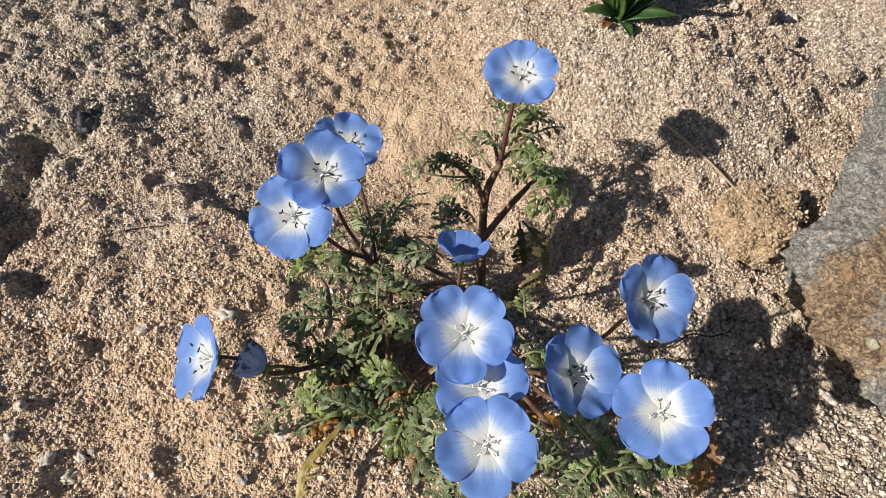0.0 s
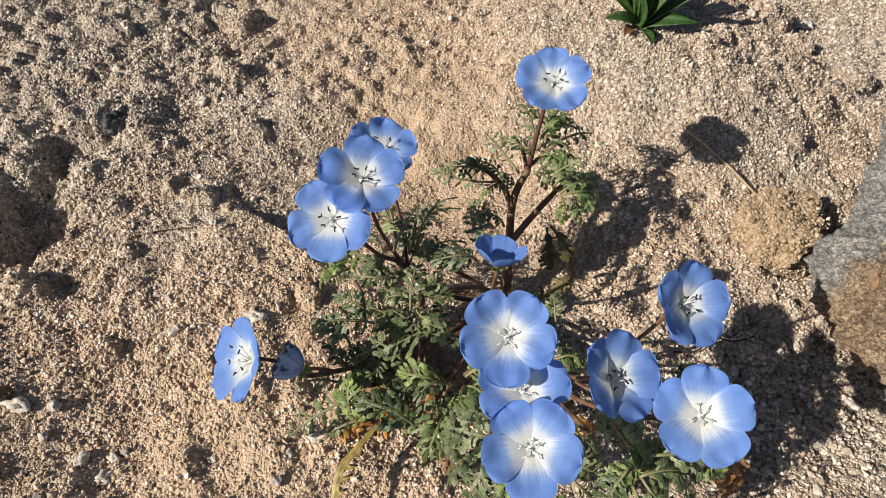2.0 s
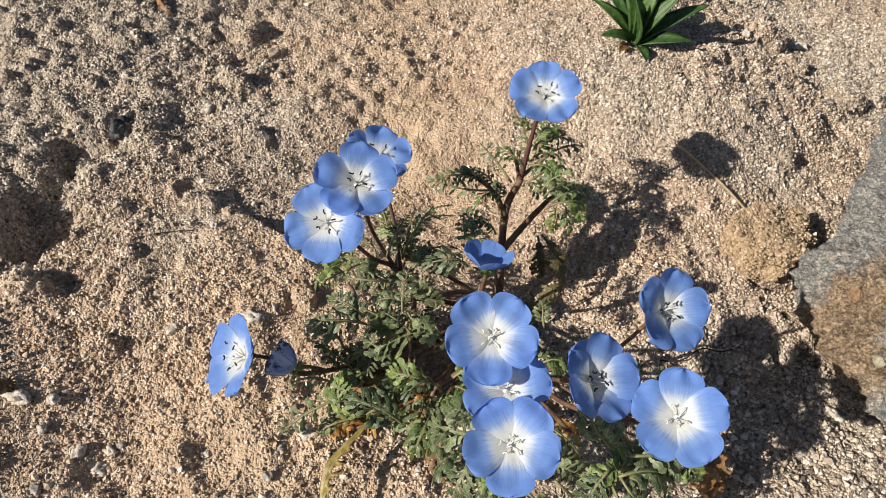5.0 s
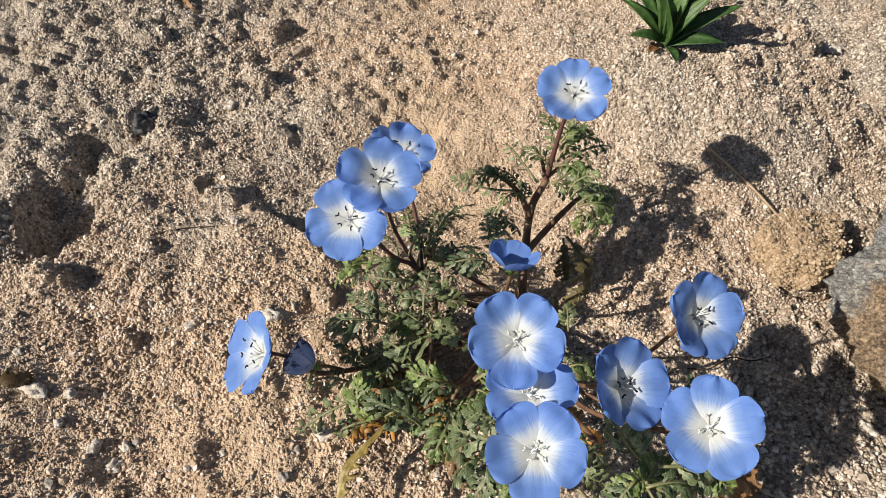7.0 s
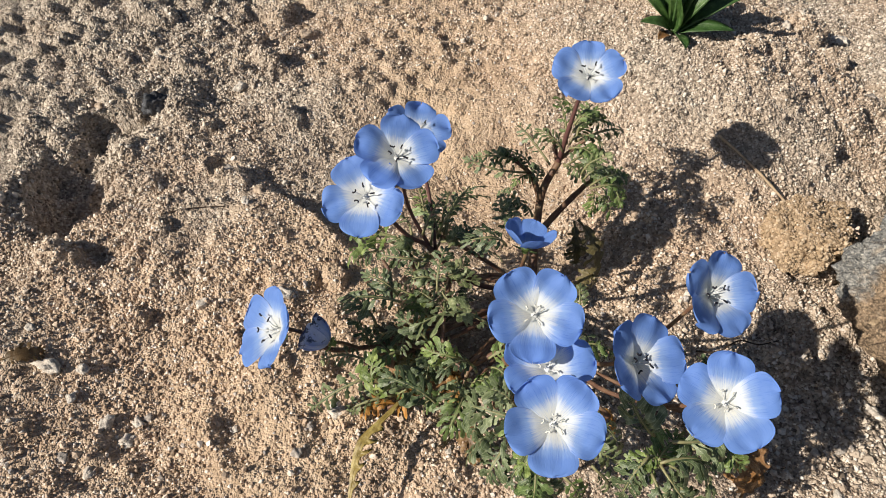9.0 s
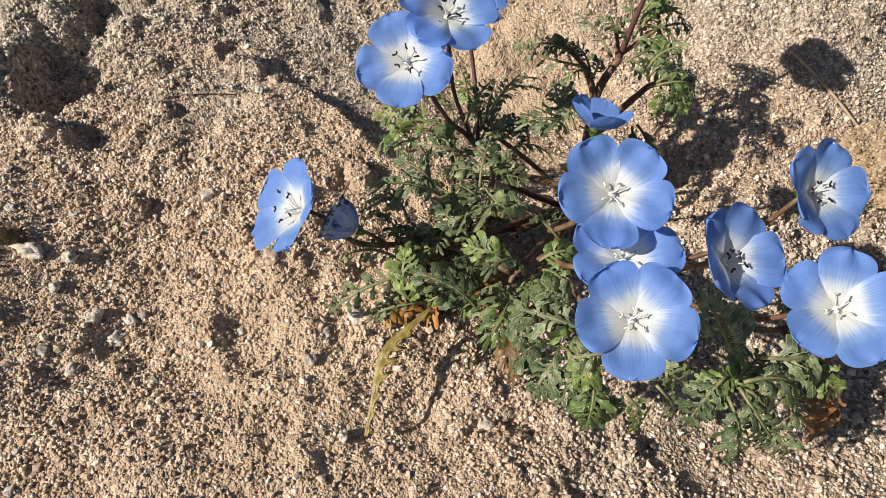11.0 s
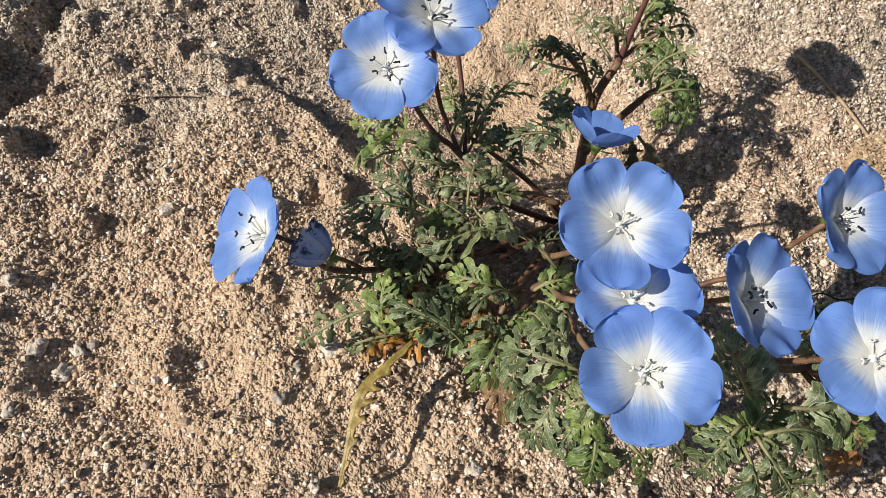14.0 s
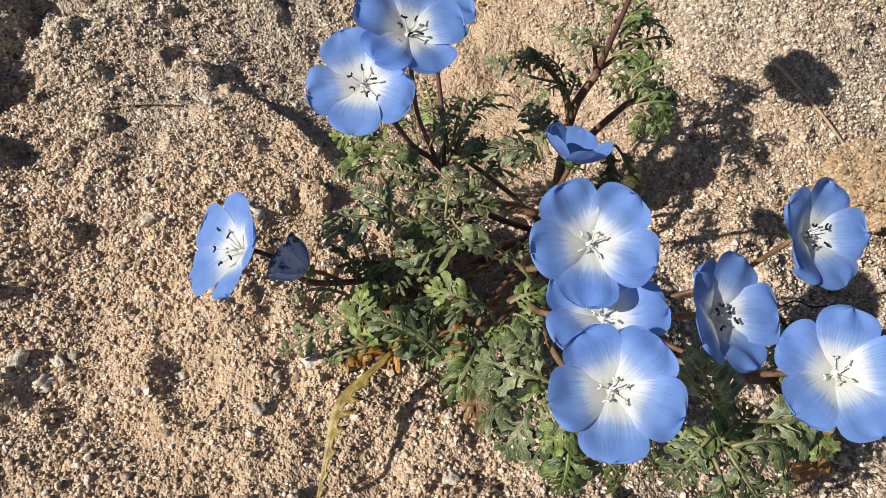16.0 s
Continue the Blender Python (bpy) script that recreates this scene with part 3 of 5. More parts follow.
# ---- stones ----
def stone(name, place, size, turn, mat, label, seed, category="pebble", group="", rough=0.22, sub=3, sink=0.3, fine=0.0, grainy=0.0, smooth=True, slab=1.0):
    """A worn stone lying on the ground, partly sunk in."""
    bm = bmesh.new()
    bmesh.ops.create_icosphere(bm, subdivisions=sub, radius=1.0)
    off = Vector((seed * 7.3, seed * 3.1, seed * 1.7))
    for v in bm.verts:
        d = v.co.normalized()
        k = 1 + rough * noise.noise(d * 1.3 + off) + rough * 0.5 * noise.noise(d * 3.1 + off) + fine * noise.noise(d * 9 + off)
        if grainy:
            k -= grainy * min(0.8, noise.voronoi(d * (13 if slab == 1.0 else 17) + off)[0][0]) + 0.06 * abs(noise.noise(d * 5 + off))
        if slab != 1.0:
            d = Vector((d.x * (1 + 0.25 * abs(d.z)), d.y * (1 + 0.25 * abs(d.z)), math.copysign(abs(d.z) ** slab, d.z)))
        v.co = d * k
    bmesh.ops.scale(bm, vec=Vector(size) * MM, verts=bm.verts)
    bmesh.ops.rotate(bm, cent=(0, 0, 0), matrix=Matrix.Rotation(radians(turn), 3, "Z"), verts=bm.verts)
    x, y = place[0] * MM, place[1] * MM
    z = ground_point(x, y) + size[2] * MM * (1 - 2 * sink)
    ob = link_mesh(name, bm, mat, smooth=smooth)
    ob.location = (x, y, z)
    return tagged(ob, label, category, group)


def build_rock():
    """The large weathered rock, wider above than where it meets the soil."""
    turn = [0, 30, 60, 80, 104.6, 118, 129, 141, 152, 165.6, 176, 185, 197, 206, 218, 240, 270, 300, 330, 360]
    wide = [1.3, 1.4, 1.5, 1.6, 1.50, 1.22, 1.10, 1.11, 1.08, 1.15, 1.18, 1.17, 1.11, 1.03, 0.98, 0.98, 1.0, 1.1, 1.2, 1.3]
    bm = bmesh.new()
    bmesh.ops.create_icosphere(bm, subdivisions=6, radius=1.0)
    shown = {e for f in bm.faces if f.calc_center_median().x < -0.25 and f.calc_center_median().z > -0.5 for e in f.edges}
    bmesh.ops.subdivide_edges(bm, edges=list(shown), cuts=4, use_grid_fill=True)
    rng = random.Random(12)

    def outline(d):
        lat = math.asin(max(-1, min(1, d.z)))
        R = float(np.interp(math.degrees(math.atan2(d.y, d.x)) % 360, turn, wide)) * 0.1
        p = Vector((d.x, d.y, 0)).normalized() * R * math.cos(lat) ** 0.75
        p.z = 0.030 + 0.036 * math.copysign(abs(math.sin(lat)) ** 0.85, d.z)
        return p

    craters = []
    for _ in range(70):
        a, b = radians(rng.uniform(128, 235)), radians(rng.uniform(0, 62))
        craters.append((outline(Vector((math.cos(a) * math.cos(b), math.sin(a) * math.cos(b), math.sin(b)))), rng.choice((0.0012, 0.0016, 0.002, 0.0026, 0.0036))))
    for v in bm.verts:
        d = v.co.normalized()
        lat = math.asin(max(-1, min(1, d.z)))
        R = float(np.interp(math.degrees(math.atan2(d.y, d.x)) % 360, turn, wide)) * 0.1
        flat = math.cos(lat) ** 0.75
        p = Vector((d.x, d.y, 0)).normalized() * R * flat if flat > 1e-4 else Vector()
        p.z = 0.030 + 0.036 * math.copysign(abs(math.sin(lat)) ** 0.85, d.z)
        if d.z < 0:
            p.x *= 1 + 0.10 * d.z
            p.y *= 1 + 0.10 * d.z
        n = d
        q = p * 1.0
        k = 0.007 * noise.noise(q * 28) + 0.0036 * noise.noise(q * 75) + 0.0036 * noise.noise(q * 190) + 0.0019 * noise.noise(q * 460) + 0.0010 * noise.noise(q * 900) - 0.0022 * max(0.0, 0.5 - 4 * abs(noise.noise(q * 55 + Vector((2, 9, 4)))))
        c = noise.voronoi(q * 120 + noise.noise_vector(q * 300) * 0.15)[0][0]
        pit = min(1.0, max(0.0, 0.43 - c) * 8) * 0.0060 * min(1.0, max(0.0, 6 * noise.noise(q * 33) - 0.1))
        e = min(1.0, max(0.0, 0.34 - noise.voronoi(q * 210)[0][0]) * 8) * 0.0032 * min(1.0, max(0.0, 6 * noise.noise(q * 50 + Vector((3, 1, 7))) + 0.2))
        dent = 0.0
        if d.x < -0.2 and d.z > -0.1:
            wx = p.x + 0.0012 * noise.noise(q * 420)
            for cp, cr in craters:
                if abs(wx - cp.x) < cr * 1.3:
                    dd = ((wx - cp.x) ** 2 + (p.y - cp.y) ** 2 + (p.z - cp.z) ** 2) / (cr * cr)
                    if dd < 1.6:
                        dent = max(dent, cr * 1.25 * math.sqrt(1 - dd)) if dd < 1 else dent
        v.co = p + n * (k - pit - e - dent)
    bmesh.ops.translate(bm, verts=bm.verts, vec=(0.23, -0.02, 0))
    base = Vector((0.23, -0.02, 0.0))
    ob = link_mesh("rock", bm, ROCK, base)
    ob.location = base
    tagged(ob, "blue-grey weathered volcanic rock with brown patches", "rock")
    for k, (c, r, mt) in enumerate([((126, -44, 53), 6.0, OCHRE), ((117.7, -50, 48.4), 5.5, OCHRE), ((119, -41, 47.2), 5.0, OLIVE), ((113.3, -42, 43.5), 4.6, OLIVE), ((109.4, -28, 41), 3.0, OCHRE), ((116.6, -16.6, 44), 5.2, RUST), ((149, 43.4, 51), 2.6, PALE), ((129, -53, 54), 4.0, RUST), ((157, 36, 57.5), 6.0, OLIVE)]):
        rr = random.Random(k + 5)
        seat = min(ob.data.vertices, key=lambda v: (v.co + base - Vector(c) * MM).length_squared)
        way = seat.normal.lerp(Vector((-0.3, -0.3, 0.9)), 0.4).normalized()
        bm = bmesh.new()
        bmesh.ops.create_icosphere(bm, subdivisions=2, radius=1.0)
        for v in bm.verts:
            v.co *= 1 + 0.45 * noise.noise(v.co * 1.6 + Vector((k * 3.1, 0, 0)))
        bmesh.ops.scale(bm, vec=Vector((r * 0.55, r * rr.uniform(0.36, 0.52), r * 0.22)) * MM, verts=bm.verts)
        bmesh.ops.rotate(bm, cent=(0, 0, 0), matrix=way.to_track_quat("Z", "Y").to_matrix() @ Matrix.Rotation(rr.uniform(0, 3), 3, "Z"), verts=bm.verts)
        bmesh.ops.translate(bm, verts=bm.verts, vec=seat.co + base - way * (r * 0.12 * MM))
        part("inclusion", bm, mt, ob, "pale ochre stone set in the rock" if mt is OCHRE else "", smooth=False)
    return ob


# ---- plant parts ----
def leaf_mesh(p0, p1, width, seed, arch=0.15, twist=0.0, pairs=5, curl=0.0, lift=None, wing=0.09):
    """A deeply lobed leaf from its foot to its tip, in millimetres."""
    rng = random.Random(seed)
    p0, p1 = Vector(p0) * MM, Vector(p1) * MM
    run = p1 - p0
    length = run.length
    d = run.normalized()
    up = Vector(lift or (rng.uniform(-0.6, 0.6), -0.2 + rng.uniform(-0.5, 0.5), 1.0))
    up = (up - d * up.dot(d)).normalized()
    side = d.cross(up)
    a = radians(twist)
    up, side = up * math.cos(a) + side * math.sin(a), side * math.cos(a) - up * math.sin(a)
    sway = rng.uniform(-0.08, 0.08) * length

    def spine(t):
        return p0 + run * t + up * (arch * length * 4 * t * (1 - t) - curl * length * t**3) + side * sway * math.sin(math.pi * t)

    bm = bmesh.new()
    uv = bm.loops.layers.uv.new("UVMap")
    tube(bm, [spine(t / 8) for t in range(9)], 0.50 * MM, 0.20 * MM, 5, mat=1)
    half = width * 0.46 * MM
    rim = []
    for i in range(15):
        t = 0.12 + 0.86 * i / 14
        w = half * wing * (0.55 + 0.75 * math.sin(math.pi * t)) * (1 + 0.25 * math.sin(i * 1.9 + seed))
        p = spine(t)
        rim.append([bm.verts.new(p + side * w + up * w * 0.35), bm.verts.new(p + up * 0.0002), bm.verts.new(p - side * w + up * w * 0.35)])
    for a0, b0 in zip(rim, rim[1:]):
        bm.faces.new((a0[0], b0[0], b0[1], a0[1]))
        bm.faces.new((a0[1], b0[1], b0[2], a0[2]))

    def lobe(t, sign, size, angle):
        """A lobe with two or three rounded teeth."""
        base = spine(t)
        ahead = (spine(min(1, t + 0.04)) - spine(max(0, t - 0.04))).normalized()
        out = (ahead * math.cos(angle) + side * sign * math.sin(angle)).normalized()
        across = (ahead * math.sin(angle) - side * sign * math.cos(angle)).normalized()
        rise, droop, roll = rng.uniform(0.2, 1.0), rng.uniform(0.4, 1.5), rng.uniform(-1.3, 1.3)
        shape = ((0.0, 0.10), (0.20, 0.09), (0.34, 0.13), (0.45, 0.29), (0.54, 0.32), (0.61, 0.19), (0.72, 0.19), (0.84, 0.25), (0.94, 0.18), (1.0, 0.0))

        def at(u, w):
            h = rise * u - droop * u * u - 2.6 * w * w + roll * w + 0.08 * math.sin(7 * u + seed)
            return base + out * (u * size) + across * (w * size * 0.95) + up * (h * size * 0.8)

        mids = [bm.verts.new(at(u, 0)) for u, _ in shape[:-1]]
        tip = bm.verts.new(at(1.0, 0))
        for s in (1, -1):
            rim = [bm.verts.new(at(u, s * w * 0.68 * rng.uniform(0.8, 1.2))) for u, w in shape[:-1]]
            made = []
            for k in range(len(mids) - 1):
                q = (mids[k], mids[k + 1], rim[k + 1], rim[k])
                made.append(bm.faces.new(q if s < 0 else q[::-1]))
            q = (mids[-1], tip, rim[-1])
            made.append(bm.faces.new(q if s < 0 else q[::-1]))
            edge = set(rim) | {tip}
            for f in made:
                for lp in f.loops:
                    lp[uv].uv = (1.0 if lp.vert in edge else 0.12, 0.5)

    pairs += 1
    for k in range(pairs):
        t = 0.22 + 0.66 * k / max(1, pairs - 1)
        grow = 0.62 + 0.5 * math.sin(math.pi * min(1, 0.15 + 0.75 * k / max(1, pairs - 1)))
        for s in (1, -1):
            lobe(t + rng.uniform(-0.03, 0.03), s, half * 1.02 * grow * rng.uniform(0.85, 1.15), radians(rng.uniform(46, 70)))
    for s in (1, -1):
        lobe(0.93, s, half * 0.75, radians(30))
    lobe(0.95, 1, half * 0.8, radians(2))
    return bm


def leaf(plant, p0, p1, width, seed, mat=None, label="", **k):
    ob = part("leaf", leaf_mesh(p0, p1, width, seed, **k), [mat or LEAF, MIDRIB if mat in (None, LEAF, LEAF_BRIGHT) else mat], plant, label)
    return ob


def flower_axes(n, up):
    n = Vector(n).normalized()
    up = Vector(up)
    up = (up - n * up.dot(n)).normalized()
    return n, up, up.cross(n)


def petal_mesh(base, n, up, R, k, seed, cup=0.30, close=0.0, flare=0.0):
    """One broad, shallowly notched petal. cup: depth over radius; close: how far it folds inwards."""
    rng = random.Random(seed * 31 + k)
    n, up, right = flower_axes(n, up)
    a = math.radians(72 * k + rng.uniform(-4, 4))
    out = up * math.cos(a) + right * math.sin(a)
    across = right * math.cos(a) - up * math.sin(a)
    L = R * rng.uniform(0.96, 1.04) * MM
    W = L * (0.665 + 0.22 * max(0.0, cup - 0.36)) * rng.uniform(0.96, 1.05)
    off = Vector((seed * 3.7, k * 5.1, 0))
    lean = rng.uniform(-0.08, 0.08)
    bm = bmesh.new()
    uv = bm.loops.layers.uv.new("UVMap")
    NS, NW = 18, 14
    grid, coords = [], {}
    for i in range(NS + 1):
        s = 0.06 + 0.94 * math.sin(0.5 * math.pi * i / NS)
        w = W * s**0.66 * math.sqrt(max(0.0, 1 - s**4.0)) + 0.0002
        row = []
        for j in range(NW + 1):
            t = 2 * j / NW - 1
            notch = 1 - 0.02 * math.exp(-((t / 0.22) ** 2)) * s**6
            edge = 1 + (0.05 * noise.noise(off + Vector((t * 3.0, 0, 9))) + 0.02 * noise.noise(off + Vector((t * 9.0, 0, 5)))) * s**4
            y = s * L * notch * edge
            x = t * w
            h = cup * L * (1.25 * s**0.9 - 0.35 * s**3) - flare * L * s**4
            tt = min(1.0, abs(x) / W)
            h += 0.14 * L * tt * tt * s
            h += 0.13 * L * noise.noise(off + Vector((t * 1.4, s * 2.2, 1))) * s + 0.025 * L * noise.noise(off + Vector((t * 5, s * 3, 4))) * s * s
            h += lean * L * (x / W) * s + 0.035 * L * (0, 1, -0.4, 1.3, 0.4)[k] * s
            r = y
            if close:
                th = close * (s - 1.3 * max(0.0, s - 0.72) * (close > 1))
                r, h = y * math.cos(th), h * math.cos(th) + y * math.sin(th)
                x *= 1 - 0.12 * close * s
            q = Vector(base) * MM + out * r + across * x + n * (h + 0.4 * MM)
            v = bm.verts.new(q)
            coords[v] = (j / NW, s)
            row.append(v)
        grid.append(row)
    for i in range(NS):
        for j in range(NW):
            f = bm.faces.new((grid[i][j], grid[i][j + 1], grid[i + 1][j + 1], grid[i + 1][j]))
            for lp in f.loops:
                lp[uv].uv = coords[lp.vert]
    return bm


def calyx_mesh(base, n, up, size):
    """The green cup and five narrow sepals under a flower."""
    n, up, right = flower_axes(n, up)
    c = Vector(base) * MM
    bm = bmesh.new()
    tube(bm, [c - n * 1.6 * MM, c - n * 1.0 * MM, c - n * 0.2 * MM, c + n * 0.5 * MM], 0.7 * MM, 1.5 * MM, 8)
    for k in range(5):
        a = math.radians(72 * k + 36)
        out = up * math.cos(a) + right * math.sin(a)
        across = right * math.cos(a) - up * math.sin(a)
        rows = []
        for i in range(6):
            s = i / 5
            w = 1.1 * MM * (1 - s) ** 0.7 * (0.6 + 0.8 * s)
            p = c + out * (1.2 + size * 0.5 * s) * MM + n * (-0.3 + size * 0.12 * s * s) * MM
            rows.append([bm.verts.new(p - across * w), bm.verts.new(p - n * 0.25 * MM), bm.verts.new(p + across * w)])
        for r0, r1 in zip(rows, rows[1:]):
            for j in (0, 1):
                bm.faces.new((r0[j], r0[j + 1], r1[j + 1], r1[j]))
    return bm


def stamen_mesh(base, n, up, k, seed, long=3.8, spread=0.52, slim=1.0):
    rng = random.Random(seed * 17 + k)
    n, up, right = flower_axes(n, up)
    a = math.radians(72 * k + 36 + rng.uniform(-14, 14))
    out = up * math.cos(a) + right * math.sin(a)
    c = Vector(base) * MM + n * 0.6 * MM
    L = long * rng.uniform(0.85, 1.1) * MM
    sp = spread * rng.uniform(0.7, 1.25)
    path = bend([c + out * 0.6 * MM, c + out * (0.5 * sp * L) + n * 0.45 * L, c + out * (sp * L) + n * 0.8 * L, c + out * (1.25 * sp * L) + n * L], 3)
    bm = bmesh.new()
    tube(bm, path, 0.15 * slim * MM, 0.10 * slim * MM, 6, mat=0)
    tip = path[-1]
    along = (right * math.cos(a + 0.8) + up * math.sin(a + 0.8)).normalized()
    arc = [tip + (along * math.sin(x) + out * (0.75 - math.cos(x))) * (0.62 * slim * MM) + n * 0.15 * MM for x in (-1.5, -0.75, 0, 0.75, 1.5)]
    tube(bm, arc, 0.27 * slim * MM, 0.20 * slim * MM, 6, mat=1)
    return bm


def style_mesh(base, n, tall=1.0):
    n = Vector(n).normalized()
    c = Vector(base) * MM
    s = n.orthogonal()
    bm = bmesh.new()
    tube(bm, [c, c + n * 1.2 * MM, c + n * 1.9 * MM], 1.25 * MM, 0.35 * MM, 8)
    for w in (-1, 1):
        tube(bm, [c + n * 1.7 * MM, c + n * (1.7 + 1.5 * tall) * MM + s * w * 0.3 * MM, c + n * (1.7 + 2.9 * tall) * MM + s * w * 0.9 * MM], 0.22 * MM, 0.12 * MM, 5)
    return bm


def flower(plant, base, n, up, R, seed, label="", cup=0.30, close=0.0, flare=0.0, stamens=True, tip=None, reach=3.8):
    fl = part("flower", calyx_mesh(base, n, up, R * 0.62), LEAF_BRIGHT, plant, label or "sky-blue flower with a white centre")
    for k in range(5):
        part("petal", petal_mesh(base, n, up, R, k, seed, cup, close, flare), (PETAL_FADED if close > 1 else PETAL_SHUT) if close else PETAL, fl, "sky-blue petal, white at its foot" if k == 0 and not close else "")
    if stamens:
        for k in range(5):
            part("stamen", stamen_mesh(base, n, up, k, seed, 2.4 if tip else reach, 0.75 if tip else 0.52, 0.8 if tip else 1.0), [FILAMENT, tip or ANTHER], fl, "white stamen with a dark tip" if k == 0 else "")
        part("pistil", style_mesh(base, n, 0.6 if tip else 1.0), FILAMENT, fl)
    return fl


def bud(plant, base, n, r):
    """A small ribbed bud, still shut in its hairy green sepals."""
    n, up, right = flower_axes(n, (0.1, 0.9, 0.3))
    c = Vector(base) * MM
    bm = bmesh.new()
    rows = []
    for i in range(9):
        t = i / 8
        w = r * MM * (0.25 + 0.95 * math.sin(math.pi * min(1, 0.12 + 0.80 * t))) * (1 - 0.55 * t**3)
        rows.append([bm.verts.new(c + n * (t * r * 2.3 * MM) + (up * math.cos(a) + right * math.sin(a)) * w * (1 + 0.14 * math.cos(5 * a))) for a in (2 * math.pi * j / 20 for j in range(20))])
    for a, b in zip(rows, rows[1:]):
        for j in range(20):
            bm.faces.new((a[j], a[(j + 1) % 20], b[(j + 1) % 20], b[j]))
    bm.faces.new(rows[0][::-1])
    bm.faces.new(rows[-1])
    ob = part("bud", bm, LEAF, plant, "small green bud shut in its sepals")
    part("calyx", calyx_mesh(base, n, up, r * 2.6), LEAF, ob)
    return ob


def stem(plant, points, r0, r1, mat=None, steps=7, label=""):
    path = bend([Vector(p) * MM for p in points], steps)
    bm = bmesh.new()
    tube(bm, path, r0 * MM, r1 * MM, 8, 0.12)
    return part("stem", bm, mat or STEM, plant, label)


# ---- the place ----
build_ground()
build_grit("gravel", 78000, 20, 0.0005, 0.00128, 4, "loose tan, grey and white grit on the soil", 0.55)
build_grit("sand", 308000, 8, 0.00045, 0.00100, 9, "coarse tan sand grains over the soil", 0.75)
build_grit("sand", 20000, 8, 0.0005, 0.00115, 15, "coarse tan sand grains on the far soil", 0.75, 0.02, 0.40, 0.27, 0.37)
build_rock()
clod = stone("sandstone_clod", (115, 36), (18.5, 15.5, 9.5), CLOD_TURN, CLOD, "rounded ochre clod of caked sand", 3, "clod", rough=0.34, sub=6, sink=0.22, grainy=0.10, fine=0.05, slab=0.6)


def crust_on(ob, count, seed):
    """Coarse grains caked onto a clod."""
    rng = random.Random(seed)
    polys = [p for p in ob.data.polygons if p.normal.z > -0.2]
    ico = bmesh.new()
    bmesh.ops.create_icosphere(ico, subdivisions=1, radius=1.0)
    v0 = [v.co.copy() for v in ico.verts]
    f0 = [[v.index for v in f.verts] for f in ico.faces]
    ico.free()
    verts, faces = [], []
    for p in rng.choices(polys, weights=[p.area for p in polys], k=count):
        r = rng.uniform(0.35, 0.8) * MM * (1.5 if rng.random() < 0.12 else 1)
        turn = Euler((rng.uniform(0, 6), rng.uniform(0, 6), 0)).to_matrix()
        sx, sy, sz = (rng.uniform(0.6, 1.2) for _ in range(3))
        b = len(verts)
        c = p.center + p.normal * r * rng.uniform(-0.3, 0.5)
        verts += [c + turn @ Vector((v.x * sx, v.y * sy, v.z * sz)) * r for v in v0]
        faces += [[b + i for i in f] for f in f0]
    me = bpy.data.meshes.new("crust")
    me.from_pydata(verts, [], faces)
    me.materials.append(CRUST)
    crust = new("crust", me)
    crust.parent = ob
    return crust


crust_on(clod, 4200, 77)


